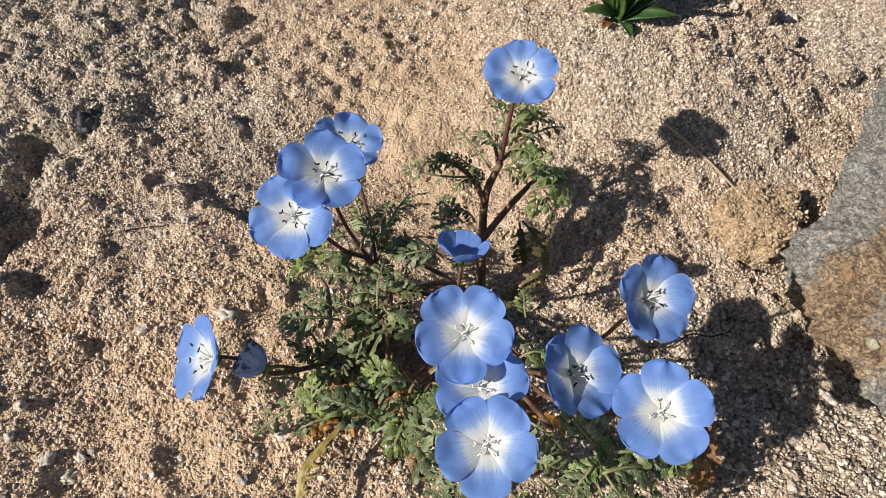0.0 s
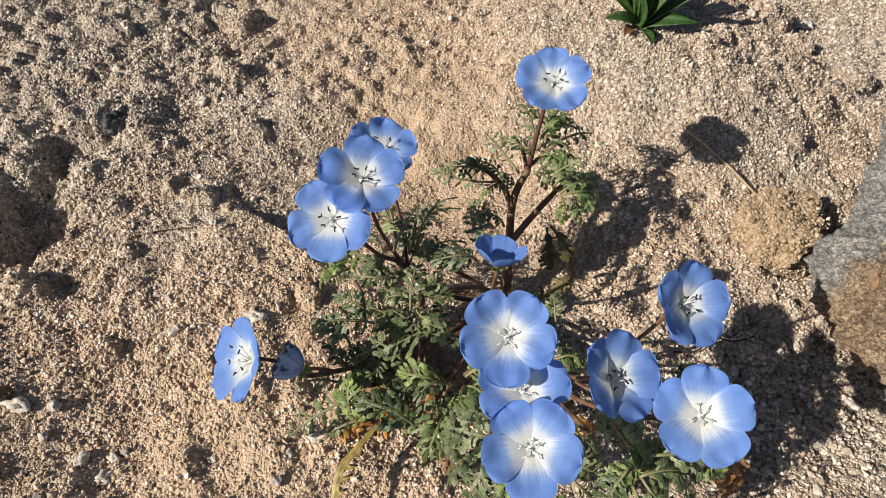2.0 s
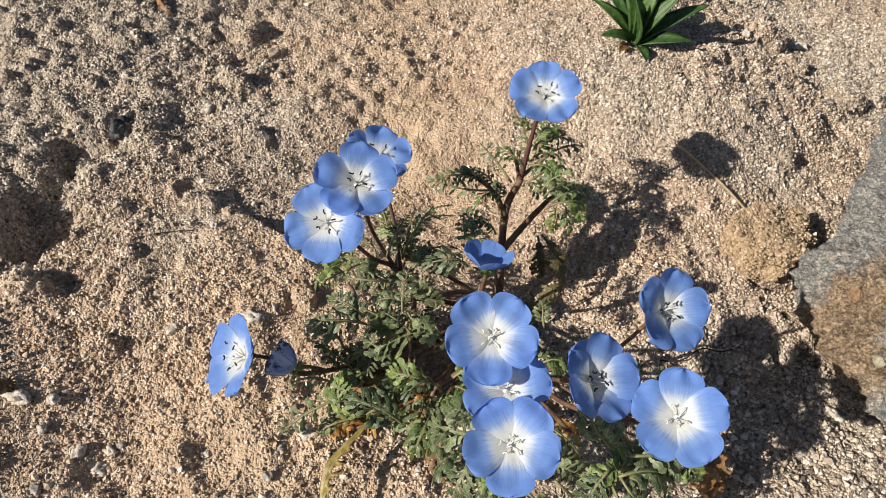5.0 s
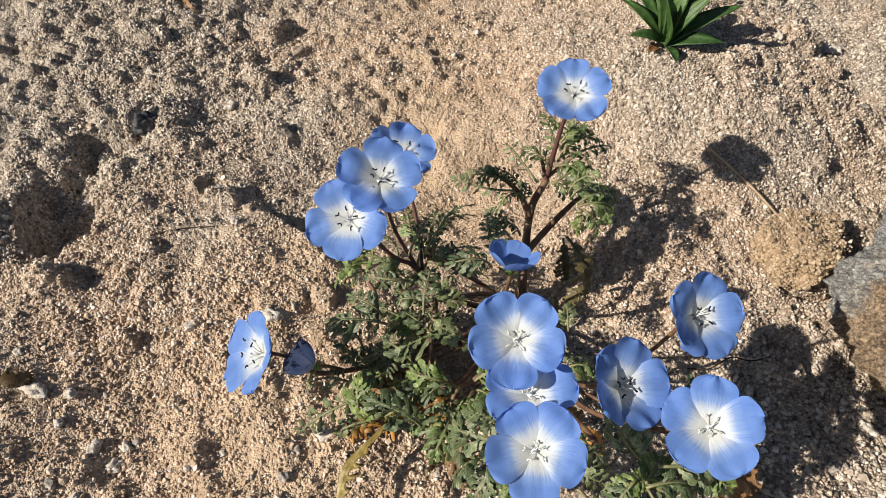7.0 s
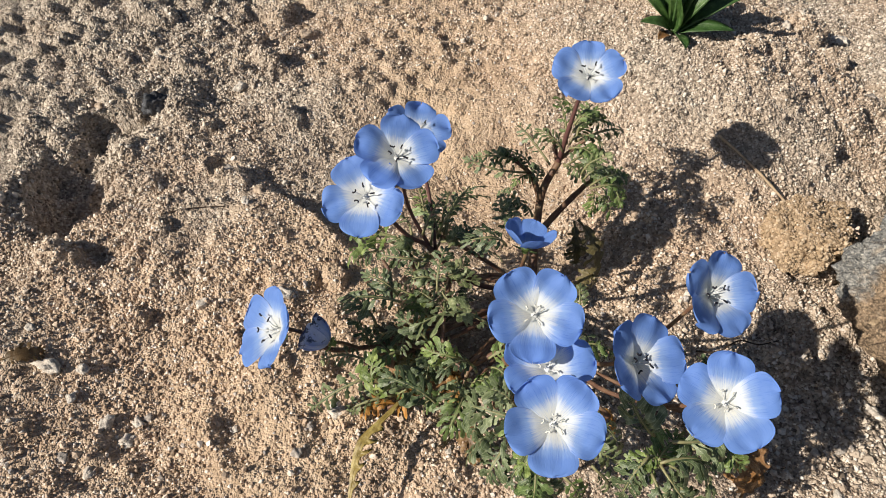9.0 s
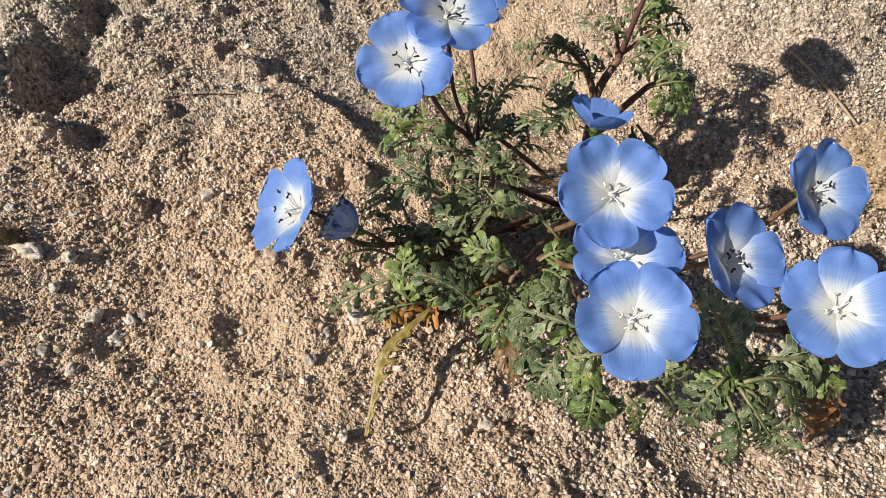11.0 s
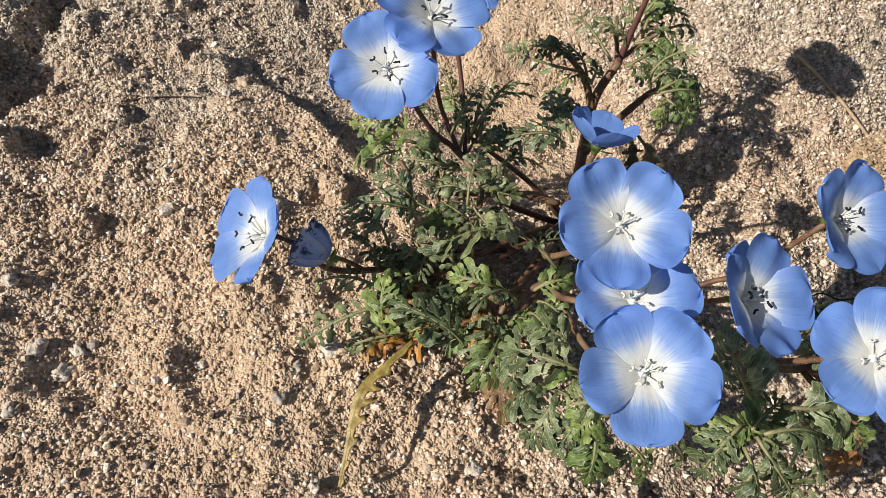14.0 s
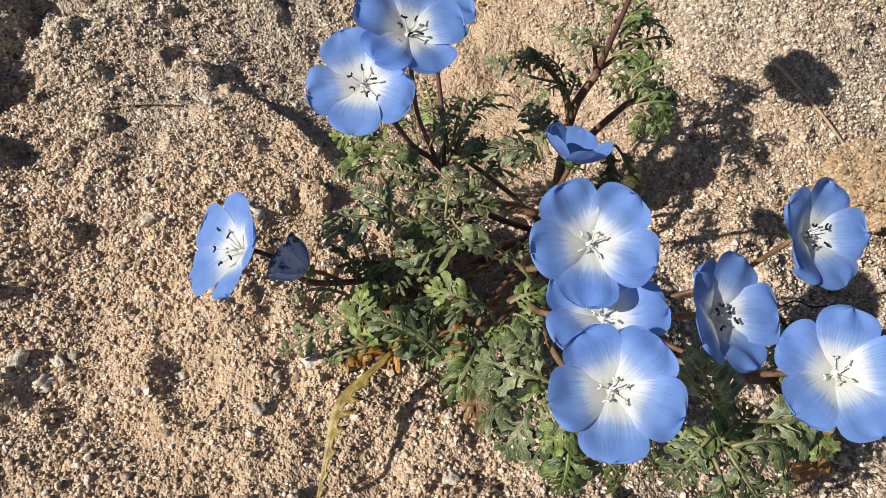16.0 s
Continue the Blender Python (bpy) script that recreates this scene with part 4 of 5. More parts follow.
def build_plant():
    root = (0, -9, 1)
    plant = new("flowering_plant")
    plant.location = Vector(root) * MM
    tagged(plant, "low blue-flowered annual with lobed grey-green leaves", "flowering plant")
    # open flowers: foot, the way each faces, the way of its first petal, radius
    blooms = [
        ((5.5, 29.4, 77.6), (-0.084, -0.379, 0.922), (-0.077, 0.925, 0.373), 12.4),
        ((-60.0, -28.7, 66.5), (-0.137, -0.61, 0.78), (-0.615, 0.67, 0.416), 12.6),
        ((-52.2, -20.8, 76.2), (0.134, -0.279, 0.951), (-0.137, 0.945, 0.297), 12.6),
        ((-49.6, 1.8, 66.0), (0.22, -0.02, 0.97), (-0.1, 0.937, 0.1), 11.4),
        ((-78.1, -66.0, 45.0), (-0.70, -0.34, 0.62), (0.12, 0.82, 0.559), 12.1),
        ((-8.8, -68.9, 75.3), (-0.049, -0.423, 0.905), (0.529, 0.757, 0.383), 11.9),
    ]
    more = [
        ((-3.5, -79.1, 66.6), (-0.141, -0.106, 0.984), (0.161, 0.979, 0.128), 12.0),
        ((-2.1, -93.9, 67.7), (-0.134, -0.353, 0.926), (0.533, 0.762, 0.367), 11.7),
        ((18.6, -72.5, 65.0), (0.36, -0.27, 0.89), (0.128, 0.956, 0.262), 11.6),
        ((39.8, -49.0, 67.8), (0.32, -0.42, 0.85), (0.053, 0.897, 0.44), 11.8),
        ((39.7, -82.9, 69.7), (-0.269, -0.37, 0.889), (0.069, 0.913, 0.402), 11.9),
    ]
    for i, (c, n, u, R) in enumerate(blooms + more):
        deep = i in (8, 9)
        flower(plant, c, n, u, R, i + 1, cup=0.58 if deep else 0.46 if i == 4 else 0.36, reach=5.4 if i == 4 else 3.8, tip=ANTHER_PALE if i in (5, 6, 7, 10) else None)
    flower(plant, (-10.8, -40.0, 66.5), (0.06, 0.42, 0.90), (0.3, 0.8, -0.5), 8.7, 21, "half-closed sky-blue flower", cup=0.20, close=0.52, stamens=False)
    flower(plant, (-64.0, -64.8, 40.2), (-0.90, 0.16, 0.24), (0, 0.5, 0.8), 9.0, 22, "wilted grey-blue flower, closed and blackened at its rim", cup=0.25, close=1.2, stamens=False)
    # stems
    stem(plant, [root, (-1, 5, 16), (-1.5, 18, 31), (2.5, 23.8, 43)], 2.0, 1.3)
    stem(plant, [(2.3, 23.5, 42), (3.2, 26, 57), (4.5, 28.5, 76)], 1.15, 0.6, STALK)
    stem(plant, [(-1.5, 16, 29), (-6, 19, 37), (-12, 20, 43), (-18, 20, 46)], 1.3, 0.7)
    stem(plant, [(-1, 7, 19), (6, 14, 27), (12, 20, 32), (17, 25, 34), (26, 27, 36)], 1.5, 0.8)
    stem(plant, [(2, 23, 42), (0, 27, 48), (-4, 30, 53)], 0.8, 0.55)
    stem(plant, [(2.5, 24, 44), (8, 27, 49), (13, 29, 54)], 0.8, 0.55)
    stem(plant, [root, (-25, -20, 20), (-40, -20, 36), (-48, -24, 46), (-59, -27, 65)], 1.09, 0.59, STALK)
    stem(plant, [(-40, -20, 36), (-48, -18, 52), (-52, -20, 75)], 0.68, 0.59, STALK)
    stem(plant, [(-38, -20, 35), (-43, -6, 48), (-49.5, 2.0, 65)], 0.68, 0.59, STALK)
    stem(plant, [root, (-30, -40, 18), (-62, -60.6, 29), (-72, -62, 38), (-78.1, -65, 45)], 1.02, 0.54)
    stem(plant, [(-58, -58.0, 27.5), (-61.5, -61.5, 35), (-63.3, -64.5, 39.9)], 0.61, 0.54)
    stem(plant, [root, (-14, -48, 35), (-11, -62, 58), (-8.5, -68, 74)], 0.95, 0.59)
    stem(plant, [root, (-12, -57, 36), (-8, -70, 50), (-3, -79, 65)], 0.95, 0.59)
    stem(plant, [(-12, -57, 36), (-6, -80, 48), (-2, -93, 66)], 0.82, 0.59)
    stem(plant, [root, (5, -48, 26), (14, -62, 45), (18.5, -72, 65)], 0.88, 0.59)
    stem(plant, [root, (14, -45, 22), (30, -46, 36), (36, -45.2, 41), (40, -48.5, 67)], 0.82, 0.59)
    stem(plant, [root, (14, -55, 26), (30, -72, 44), (39, -82, 68)], 0.88, 0.59)
    stem(plant, [root, (-9, -30, 35), (-10.2, -39, 65)], 0.82, 0.59)
    stem(plant, [(-42, -31, 18), (-44, -28, 32), (-47.5, -25, 39)], 0.62, 0.55)
    # brown leafless branches low in the heart of the plant
    for points in ([root, (-14, -28, 19), (-29, -43, 23), (-44, -58, 25)], [root, (-13, -17, 22), (-30, -27, 29), (-42, -34, 34)], [root, (-10, -38, 24), (-19, -58, 34), (-25, -66, 37)], [root, (-8, -48, 27), (-14, -76, 37)], [root, (7, -38, 23), (13, -72, 33)], [root, (-22, -32, 15), (-40, -46, 18), (-54, -50, 24)], [root, (-16, -12, 20), (-32, -13, 32), (-37, -15, 37)]):
        stem(plant, points, 0.95, 0.55)
    bud(plant, (-48, -24.6, 40.5), (-0.15, -0.15, 1.0), 2.5)
    bud(plant, (-18.6, 20.0, 46.2), (-0.5, 0.1, 0.8), 1.7)
    return plant


plant = build_plant()

# unseen leaves added under the front right flowers to fill gaps in their shadow, leaves below those flowers, and small
# ones low in the heart of the plant
for k, (a, b, w) in enumerate([
    ((40, -72, 47), (55, -66, 44), 13), ((42, -66, 46), (50, -57, 43), 11), ((36, -70, 54), (49, -76, 53), 12), ((44, -64, 46), (57, -53, 43), 10), ((30, -60, 38), (42, -50, 40), 9),
    ((44, -72, 57), (52, -64, 52), 13), ((47, -66, 50), (54, -57, 47), 12),
    ((33, -88, 40), (44, -97, 34), 11), ((31, -90, 38), (36, -101, 30), 11), ((36, -86, 42), (48, -92, 38), 11), ((30, -86, 40), (24, -95, 32), 10), ((38, -90, 36), (50, -98, 28), 10), ((40, -84, 44), (52, -84, 42), 11),
    ((32, -87, 53), (48, -80, 50), 14), ((30, -91, 48), (45, -88, 46), 13),
    ((-30, -55, 16), (-44, -60, 14), 9), ((-36, -48, 18), (-50, -44, 16), 9), ((-38, -60, 12), (-54, -64, 10), 9),
    ((-42, -34, 24), (-54, -32, 26), 8), ((-28, -36, 26), (-36, -30, 30), 8), ((-44, -66, 14), (-58, -72, 12), 8),
]):
    leaf(plant, a, b, w, 500 + k, LEAF, twist=((k * 41) % 60) - 30, pairs=5, arch=0.14, curl=0.05 * (k % 4))


# leaves: foot, tip, width
# low leaves
for k, (a, b, w, m) in enumerate([
    ((-49.9, -65.9, 27.0), (-68.7, -75.8, 17.0), 10, LEAF),
    ((-51.9, -63.0, 28.0), (-68.6, -62.7, 25.0), 8, LEAF),
    ((-45.6, -70.3, 20.0), (-51.7, -66.9, 36.0), 11, LEAF_BRIGHT),
    ((-29.6, -75.3, 30.0), (-44.3, -72.4, 38.0), 13.5, LEAF),
    ((-54.3, -57.5, 26.0), (-62.0, -49.7, 30.0), 9, LEAF),
    ((-53.1, -49.6, 28.0), (-65.0, -43.5, 33.0), 9, LEAF),
    ((-46.1, -45.5, 38.0), (-60.7, -48.9, 44.0), 11, LEAF),
    ((-48.0, -41.5, 36.0), (-57.5, -39.7, 42.0), 9, LEAF),
    ((-37.1, -53.7, 24.0), (-52.3, -54.5, 30.0), 9, LEAF),
    ((-45.1, -57.9, 22.0), (-55.6, -51.3, 27.0), 9, LEAF),
]):
    leaf(plant, a, b, w, 100 + k, m, twist=((k * 37) % 50) - 25, pairs=4 + k % 3, arch=0.12 + 0.05 * (k % 3), curl=0.06 * (k % 4))
# leaves under the three flowers
for k, (a, b, w, m) in enumerate([
    ((-50.3, -21.3, 40.0), (-69.1, -19.2, 38.0), 11, LEAF_BRIGHT),
    ((-51.5, -21.8, 38.0), (-67.4, -25.8, 33.0), 11, LEAF_BRIGHT),
    ((-55.2, -19.5, 40.0), (-63.3, -18.5, 42.0), 8, LEAF),
    ((-56.0, -20.3, 33.0), (-66.1, -23.8, 28.0), 8, LEAF),
    ((-44.9, -26.6, 40.0), (-50.7, -26.0, 46.0), 8, LEAF),
    ((-37.9, -15.8, 36.0), (-46.5, -6.4, 42.0), 9, LEAF_BRIGHT),
    ((-37.4, -13.4, 36.0), (-36.5, 1.6, 42.0), 9, LEAF),
    ((-34.9, -16.0, 37.0), (-26.3, 10.0, 43.0), 8, LEAF),
    ((-36.4, -18.5, 38.0), (-28.8, -16.0, 42.0), 8, LEAF),
    ((-43.6, -10.2, 42.0), (-48.1, 0.5, 46.0), 7, LEAF_BRIGHT),
]):
    leaf(plant, a, b, w, 120 + k, m, twist=((k * 37) % 50) - 25, pairs=4 + k % 3, arch=0.12 + 0.05 * (k % 3), curl=0.06 * (k % 4))
# middle leaves
for k, (a, b, w, m) in enumerate([
    ((-35.2, -38.0, 36.0), (-34.8, -25.3, 42.0), 9, LEAF),
    ((-34.4, -31.9, 36.0), (-27.3, -28.5, 40.0), 8, LEAF),
    ((-35.7, -34.2, 36.0), (-44.0, -35.3, 38.0), 8, LEAF),
    ((-31.1, -44.8, 34.0), (-40.5, -39.2, 38.0), 8, LEAF),
    ((-33.7, -36.8, 35.0), (-25.5, -42.2, 33.0), 9, LEAF),
    ((-12.5, -57.2, 43.0), (-40.2, -54.7, 41.0), 12.5, LEAF),
    ((-33.8, -57.9, 34.0), (-44.4, -52.9, 40.0), 10, LEAF),
    ((-24.4, -63.2, 38.0), (-34.0, -64.7, 42.0), 10, LEAF_BRIGHT),
    ((-19.6, -65.6, 36.0), (-29.4, -70.6, 44.0), 9, LEAF),
    ((-16.4, -61.3, 38.0), (-10.1, -59.2, 42.0), 9, LEAF_BRIGHT),
]):
    leaf(plant, a, b, w, 140 + k, m, twist=((k * 37) % 50) - 25, pairs=4 + k % 3, arch=0.12 + 0.05 * (k % 3), curl=0.06 * (k % 4))
# front leaves
for k, (a, b, w, m) in enumerate([
    ((-16.2, -64.5, 38.0), (-11.1, -68.8, 42.0), 9, LEAF_BRIGHT),
    ((-16.9, -66.6, 36.0), (-12.9, -72.5, 40.0), 8, LEAF_BRIGHT),
    ((-20.5, -68.2, 32.0), (-16.1, -68.2, 36.0), 8, LEAF_BRIGHT),
    ((-5.6, -82.1, 42.0), (-20.6, -79.7, 42.0), 14, LEAF),
    ((-8.2, -79.3, 44.0), (-16.6, -75.6, 46.0), 10, LEAF),
    ((-6.1, -86.7, 38.0), (-19.4, -88.7, 33.0), 12, LEAF),
    ((-8.6, -86.4, 36.0), (-13.4, -94.2, 32.0), 11, LEAF),
    ((-22.1, -69.0, 30.0), (-25.3, -81.5, 32.0), 11, LEAF_BRIGHT),
    ((-24.5, -72.6, 30.0), (-33.7, -73.4, 27.0), 9, LEAF_BRIGHT),
    ((-18.4, -72.9, 33.0), (-18.2, -83.0, 33.0), 9, LEAF),
    ((-25.2, -64.9, 30.0), (-26.2, -76.9, 33.0), 9, LEAF),
]):
    leaf(plant, a, b, w, 160 + k, m, twist=((k * 37) % 50) - 25, pairs=4 + k % 3, arch=0.12 + 0.05 * (k % 3), curl=0.06 * (k % 4))
# leaves below the front flower
for k, (a, b, w, m) in enumerate([
    ((-2.4, -87.3, 38.0), (-7.0, -95.4, 33.0), 11, LEAF),
    ((-1.1, -90.9, 38.0), (-0.6, -100.6, 33.0), 11, LEAF_BRIGHT),
    ((1.1, -93.0, 35.0), (6.6, -97.4, 30.0), 9, LEAF),
    ((6.9, -93.5, 36.0), (13.8, -98.1, 28.0), 9, LEAF_BRIGHT),
    ((1.8, -89.8, 40.0), (-4.7, -93.5, 38.0), 10, LEAF_BRIGHT),
    ((-4.3, -83.3, 40.0), (-10.6, -81.9, 40.0), 9, LEAF_BRIGHT),
    ((15.4, -88.5, 34.0), (23.6, -91.1, 26.0), 8, LEAF),
    ((1.1, -87.0, 42.0), (-6.7, -89.0, 40.0), 10, LEAF),
    ((2.7, -93.6, 34.0), (-2.1, -96.9, 30.0), 9, LEAF_BRIGHT),
]):
    leaf(plant, a, b, w, 180 + k, m, twist=((k * 37) % 50) - 25, pairs=4 + k % 3, arch=0.12 + 0.05 * (k % 3), curl=0.06 * (k % 4))
# leaves by the front right flowers
for k, (a, b, w, m) in enumerate([
    ((30.6, -81.6, 44.0), (21.2, -77.9, 55.0), 14, LEAF),
    ((32.9, -87.0, 36.0), (37.5, -80.6, 42.0), 11, LEAF_BRIGHT),
    ((34.6, -84.0, 36.0), (24.9, -87.8, 38.0), 8, LEAF_BRIGHT),
    ((35.4, -85.7, 34.0), (27.9, -89.9, 30.0), 7, LEAF_BRIGHT),
    ((35.7, -84.7, 35.0), (43.2, -85.5, 34.0), 8, LEAF),
    ((37.6, -87.5, 33.0), (44.8, -95.6, 26.0), 7, LEAF),
    ((39.2, -89.4, 32.0), (35.9, -95.4, 24.0), 6, LEAF),
    ((42.9, -68.5, 45.0), (49.2, -63.6, 48.0), 8, LEAF_BRIGHT),
    ((47.2, -73.2, 45.0), (44.2, -84.1, 52.0), 9, LEAF),
    ((46.4, -80.0, 48.0), (52.8, -87.3, 46.0), 9, LEAF_BRIGHT),
    ((45.9, -76.1, 42.0), (46.2, -84.6, 45.0), 9, LEAF),
]):
    leaf(plant, a, b, w, 200 + k, m, twist=((k * 37) % 50) - 25, pairs=4 + k % 3, arch=0.12 + 0.05 * (k % 3), curl=0.06 * (k % 4))
# leaves on the tall stem
for k, (a, b, w, m) in enumerate([
    ((-9.3, 16.8, 42.0), (-32.0, 15.1, 46.0), 7.5, LEAF),
    ((-1.5, 16.2, 48.0), (-14.5, 34.1, 50.0), 7.5, LEAF),
    ((-6.4, 9.3, 44.0), (-5.1, 17.6, 46.0), 7, LEAF),
    ((-12.6, -18.3, 44.0), (-19.3, -2.1, 49.0), 9, LEAF),
    ((-10.9, -17.1, 45.0), (-15.3, -7.2, 48.0), 9, LEAF),
    ((-15.7, -31.3, 56.0), (-27.1, -35.8, 62.0), 9, LEAF),
    ((4.1, 26.2, 50.0), (-0.1, 44.8, 56.0), 8, LEAF_BRIGHT),
    ((7.3, 28.3, 50.0), (13.0, 47.9, 52.0), 9, LEAF_BRIGHT),
    ((7.7, 30.5, 48.0), (25.9, 41.9, 47.0), 8, LEAF),
    ((4.1, 19.3, 45.0), (14.5, 28.7, 48.0), 10, LEAF),
]):
    leaf(plant, a, b, w, 220 + k, m, twist=((k * 37) % 50) - 25, pairs=4 + k % 3, arch=0.12 + 0.05 * (k % 3), curl=0.06 * (k % 4))
# leaves on its side shoot
for k, (a, b, w, m) in enumerate([
    ((4.1, 20.8, 45.0), (10.9, 16.2, 45.0), 8, LEAF),
    ((9.4, 11.2, 50.0), (16.7, 12.1, 60.0), 7, LEAF),
    ((13.1, 7.7, 47.0), (26.2, 12.4, 46.0), 9, LEAF_BRIGHT),
    ((13.1, 9.1, 47.0), (23.3, 15.1, 50.0), 8, LEAF),
    ((15.5, 8.6, 45.0), (21.6, 2.2, 42.0), 8, LEAF_BRIGHT),
    ((11.3, 13.3, 46.0), (17.2, 16.9, 50.0), 7, LEAF),
    ((14.5, 8.4, 45.0), (14.7, -0.1, 44.0), 7, LEAF_BRIGHT),
    ((-9.7, -3.6, 40.0), (-18.9, 3.5, 43.0), 9, LEAF),
    ((-5.5, -1.2, 38.0), (-13.6, -0.1, 42.0), 8, LEAF),
    ((9.0, 35.8, 52.0), (17.1, 46.0, 50.0), 8, LEAF),
]):
    leaf(plant, a, b, w, 240 + k, m, twist=((k * 37) % 50) - 25, pairs=4 + k % 3, arch=0.12 + 0.05 * (k % 3), curl=0.06 * (k % 4))
# dense leaves of the tall stem
for k, (a, b, w, m) in enumerate([
    ((5.8, 30.6, 46.0), (16.0, 36.1, 56.0), 10, LEAF_BRIGHT),
    ((6.9, 33.3, 50.0), (13.5, 39.2, 58.0), 9, LEAF_BRIGHT),
    ((9.4, 27.6, 44.0), (19.0, 20.4, 44.0), 9, LEAF_BRIGHT),
    ((15.0, 22.4, 34.0), (27.2, 21.9, 38.0), 10, LEAF_BRIGHT),
    ((19.1, 23.1, 36.0), (27.3, 24.2, 40.0), 8, LEAF_BRIGHT),
]):
    leaf(plant, a, b, w, 260 + k, m, twist=((k * 37) % 50) - 25, pairs=4 + k % 3, arch=0.12 + 0.05 * (k % 3), curl=0.06 * (k % 4))
# small crowded leaves right under the tall flower
for k, (a, b, w) in enumerate([
    ((5.0, 26.0, 56.0), (14.0, 33.0, 58.0), 8), ((4.5, 25.5, 60.0), (10.5, 34.0, 64.0), 7), ((6.0, 27.0, 52.0), (17.0, 27.0, 54.0), 8), ((5.0, 24.0, 50.0), (14.0, 18.5, 52.0), 8), ((9.0, 26.0, 46.0), (21.0, 28.0, 47.0), 9),
    ((14.0, 22.0, 42.0), (26.0, 17.0, 42.0), 8), ((18.0, 24.0, 38.0), (30.0, 27.0, 38.0), 8), ((4.0, 27.0, 62.0), (-2.5, 33.0, 66.0), 6), ((3.0, 24.0, 48.0), (-6.0, 27.0, 55.0), 7), ((22.0, 25.0, 37.0), (28.0, 16.0, 34.0), 8),
    ((-6.0, 19.0, 39.0), (-17.0, 25.0, 45.0), 7), ((-10.0, 19.5, 42.0), (-23.0, 23.0, 46.0), 7), ((-14.0, 20.0, 44.0), (-28.0, 17.0, 46.0), 7), ((-4.0, 18.5, 37.0), (-13.0, 12.0, 42.0), 7),
]):
    leaf(plant, a, b, w, 320 + k, LEAF_BRIGHT if k % 2 else LEAF, twist=((k * 53) % 100) - 50, pairs=5, arch=0.16, curl=0.1 * (k % 3))
# narrow dark leaves up the stems of the three flowers
for k, (a, b, w) in enumerate([
    ((-36, -14, 37), (-24, 4, 43), 7), ((-38, -16, 39), (-29, 1, 48), 6.5), ((-40, -20, 37), (-47, -5, 45), 6.5), ((-34, -20, 35), (-21, -9, 40), 7.5), ((-43, -20, 42), (-37, -7, 50), 6.5), ((-30, -24, 34), (-17, -19, 38), 8),
    ((-38, -18, 33), (-33, -5, 36), 7), ((-46, -23, 43), (-56, -14, 46), 7), ((-42, -26, 36), (-56, -28, 38), 8), ((-33, -26, 34), (-24, -33, 37), 8),
]):
    leaf(plant, a, b, w, 350 + k, LEAF, twist=((k * 47) % 110) - 55, pairs=6, arch=0.22, curl=0.16)
# the low mat of leaves and withered litter round the root
rng = random.Random(31)
for k in range(28):
    a, d = rng.uniform(0, 2 * math.pi), math.sqrt(rng.random())
    x, y, old = -33 + 21 * d * math.cos(a), -50 + 25 * d * math.sin(a), k % 2 == 0
    y = y + 17 if y < -67 and not old else y
    z = rng.uniform(9, 15) if old else rng.uniform(17, 33)
    t, run = math.atan2(y + 44, x + 20) + rng.uniform(-1.1, 1.1), rng.uniform(9, 14)
    leaf(plant, (x, y, z), (x + run * math.cos(t), y + run * math.sin(t), z + rng.uniform(-4, 6)), rng.uniform(7.5, 10), 380 + k, rng.choice((LEAF_DRY, LEAF_DULL, LEAF_ORANGE, LEAF_DRY)) if old else rng.choice((LEAF, LEAF, LEAF_BRIGHT)), twist=rng.uniform(-40, 40), pairs=4 + k % 3, arch=rng.uniform(0.08, 0.24), curl=rng.uniform(0, 0.2), wing=0.25 if old else 0.09)
# leaves behind the front flowers
for k, (a, b, w, m) in enumerate([
    ((10.7, -43.7, 35.0), (18.2, -53.1, 35.0), 9, LEAF),
    ((13.5, -33.8, 30.0), (12.1, -27.7, 35.0), 7, LEAF),
    ((10.5, -52.4, 36.0), (21.1, -51.9, 38.0), 8, LEAF_BRIGHT),
    ((12.5, -72.2, 35.0), (24.5, -80.4, 34.0), 10, LEAF),
    ((12.7, -82.1, 34.0), (22.9, -84.8, 32.0), 9, LEAF),
    ((-23.1, -18.0, 36.0), (-29.7, -17.8, 44.0), 8, LEAF),
]):
    leaf(plant, a, b, w, 280 + k, m, twist=((k * 37) % 50) - 25, pairs=4 + k % 3, arch=0.12 + 0.05 * (k % 3), curl=0.06 * (k % 4))
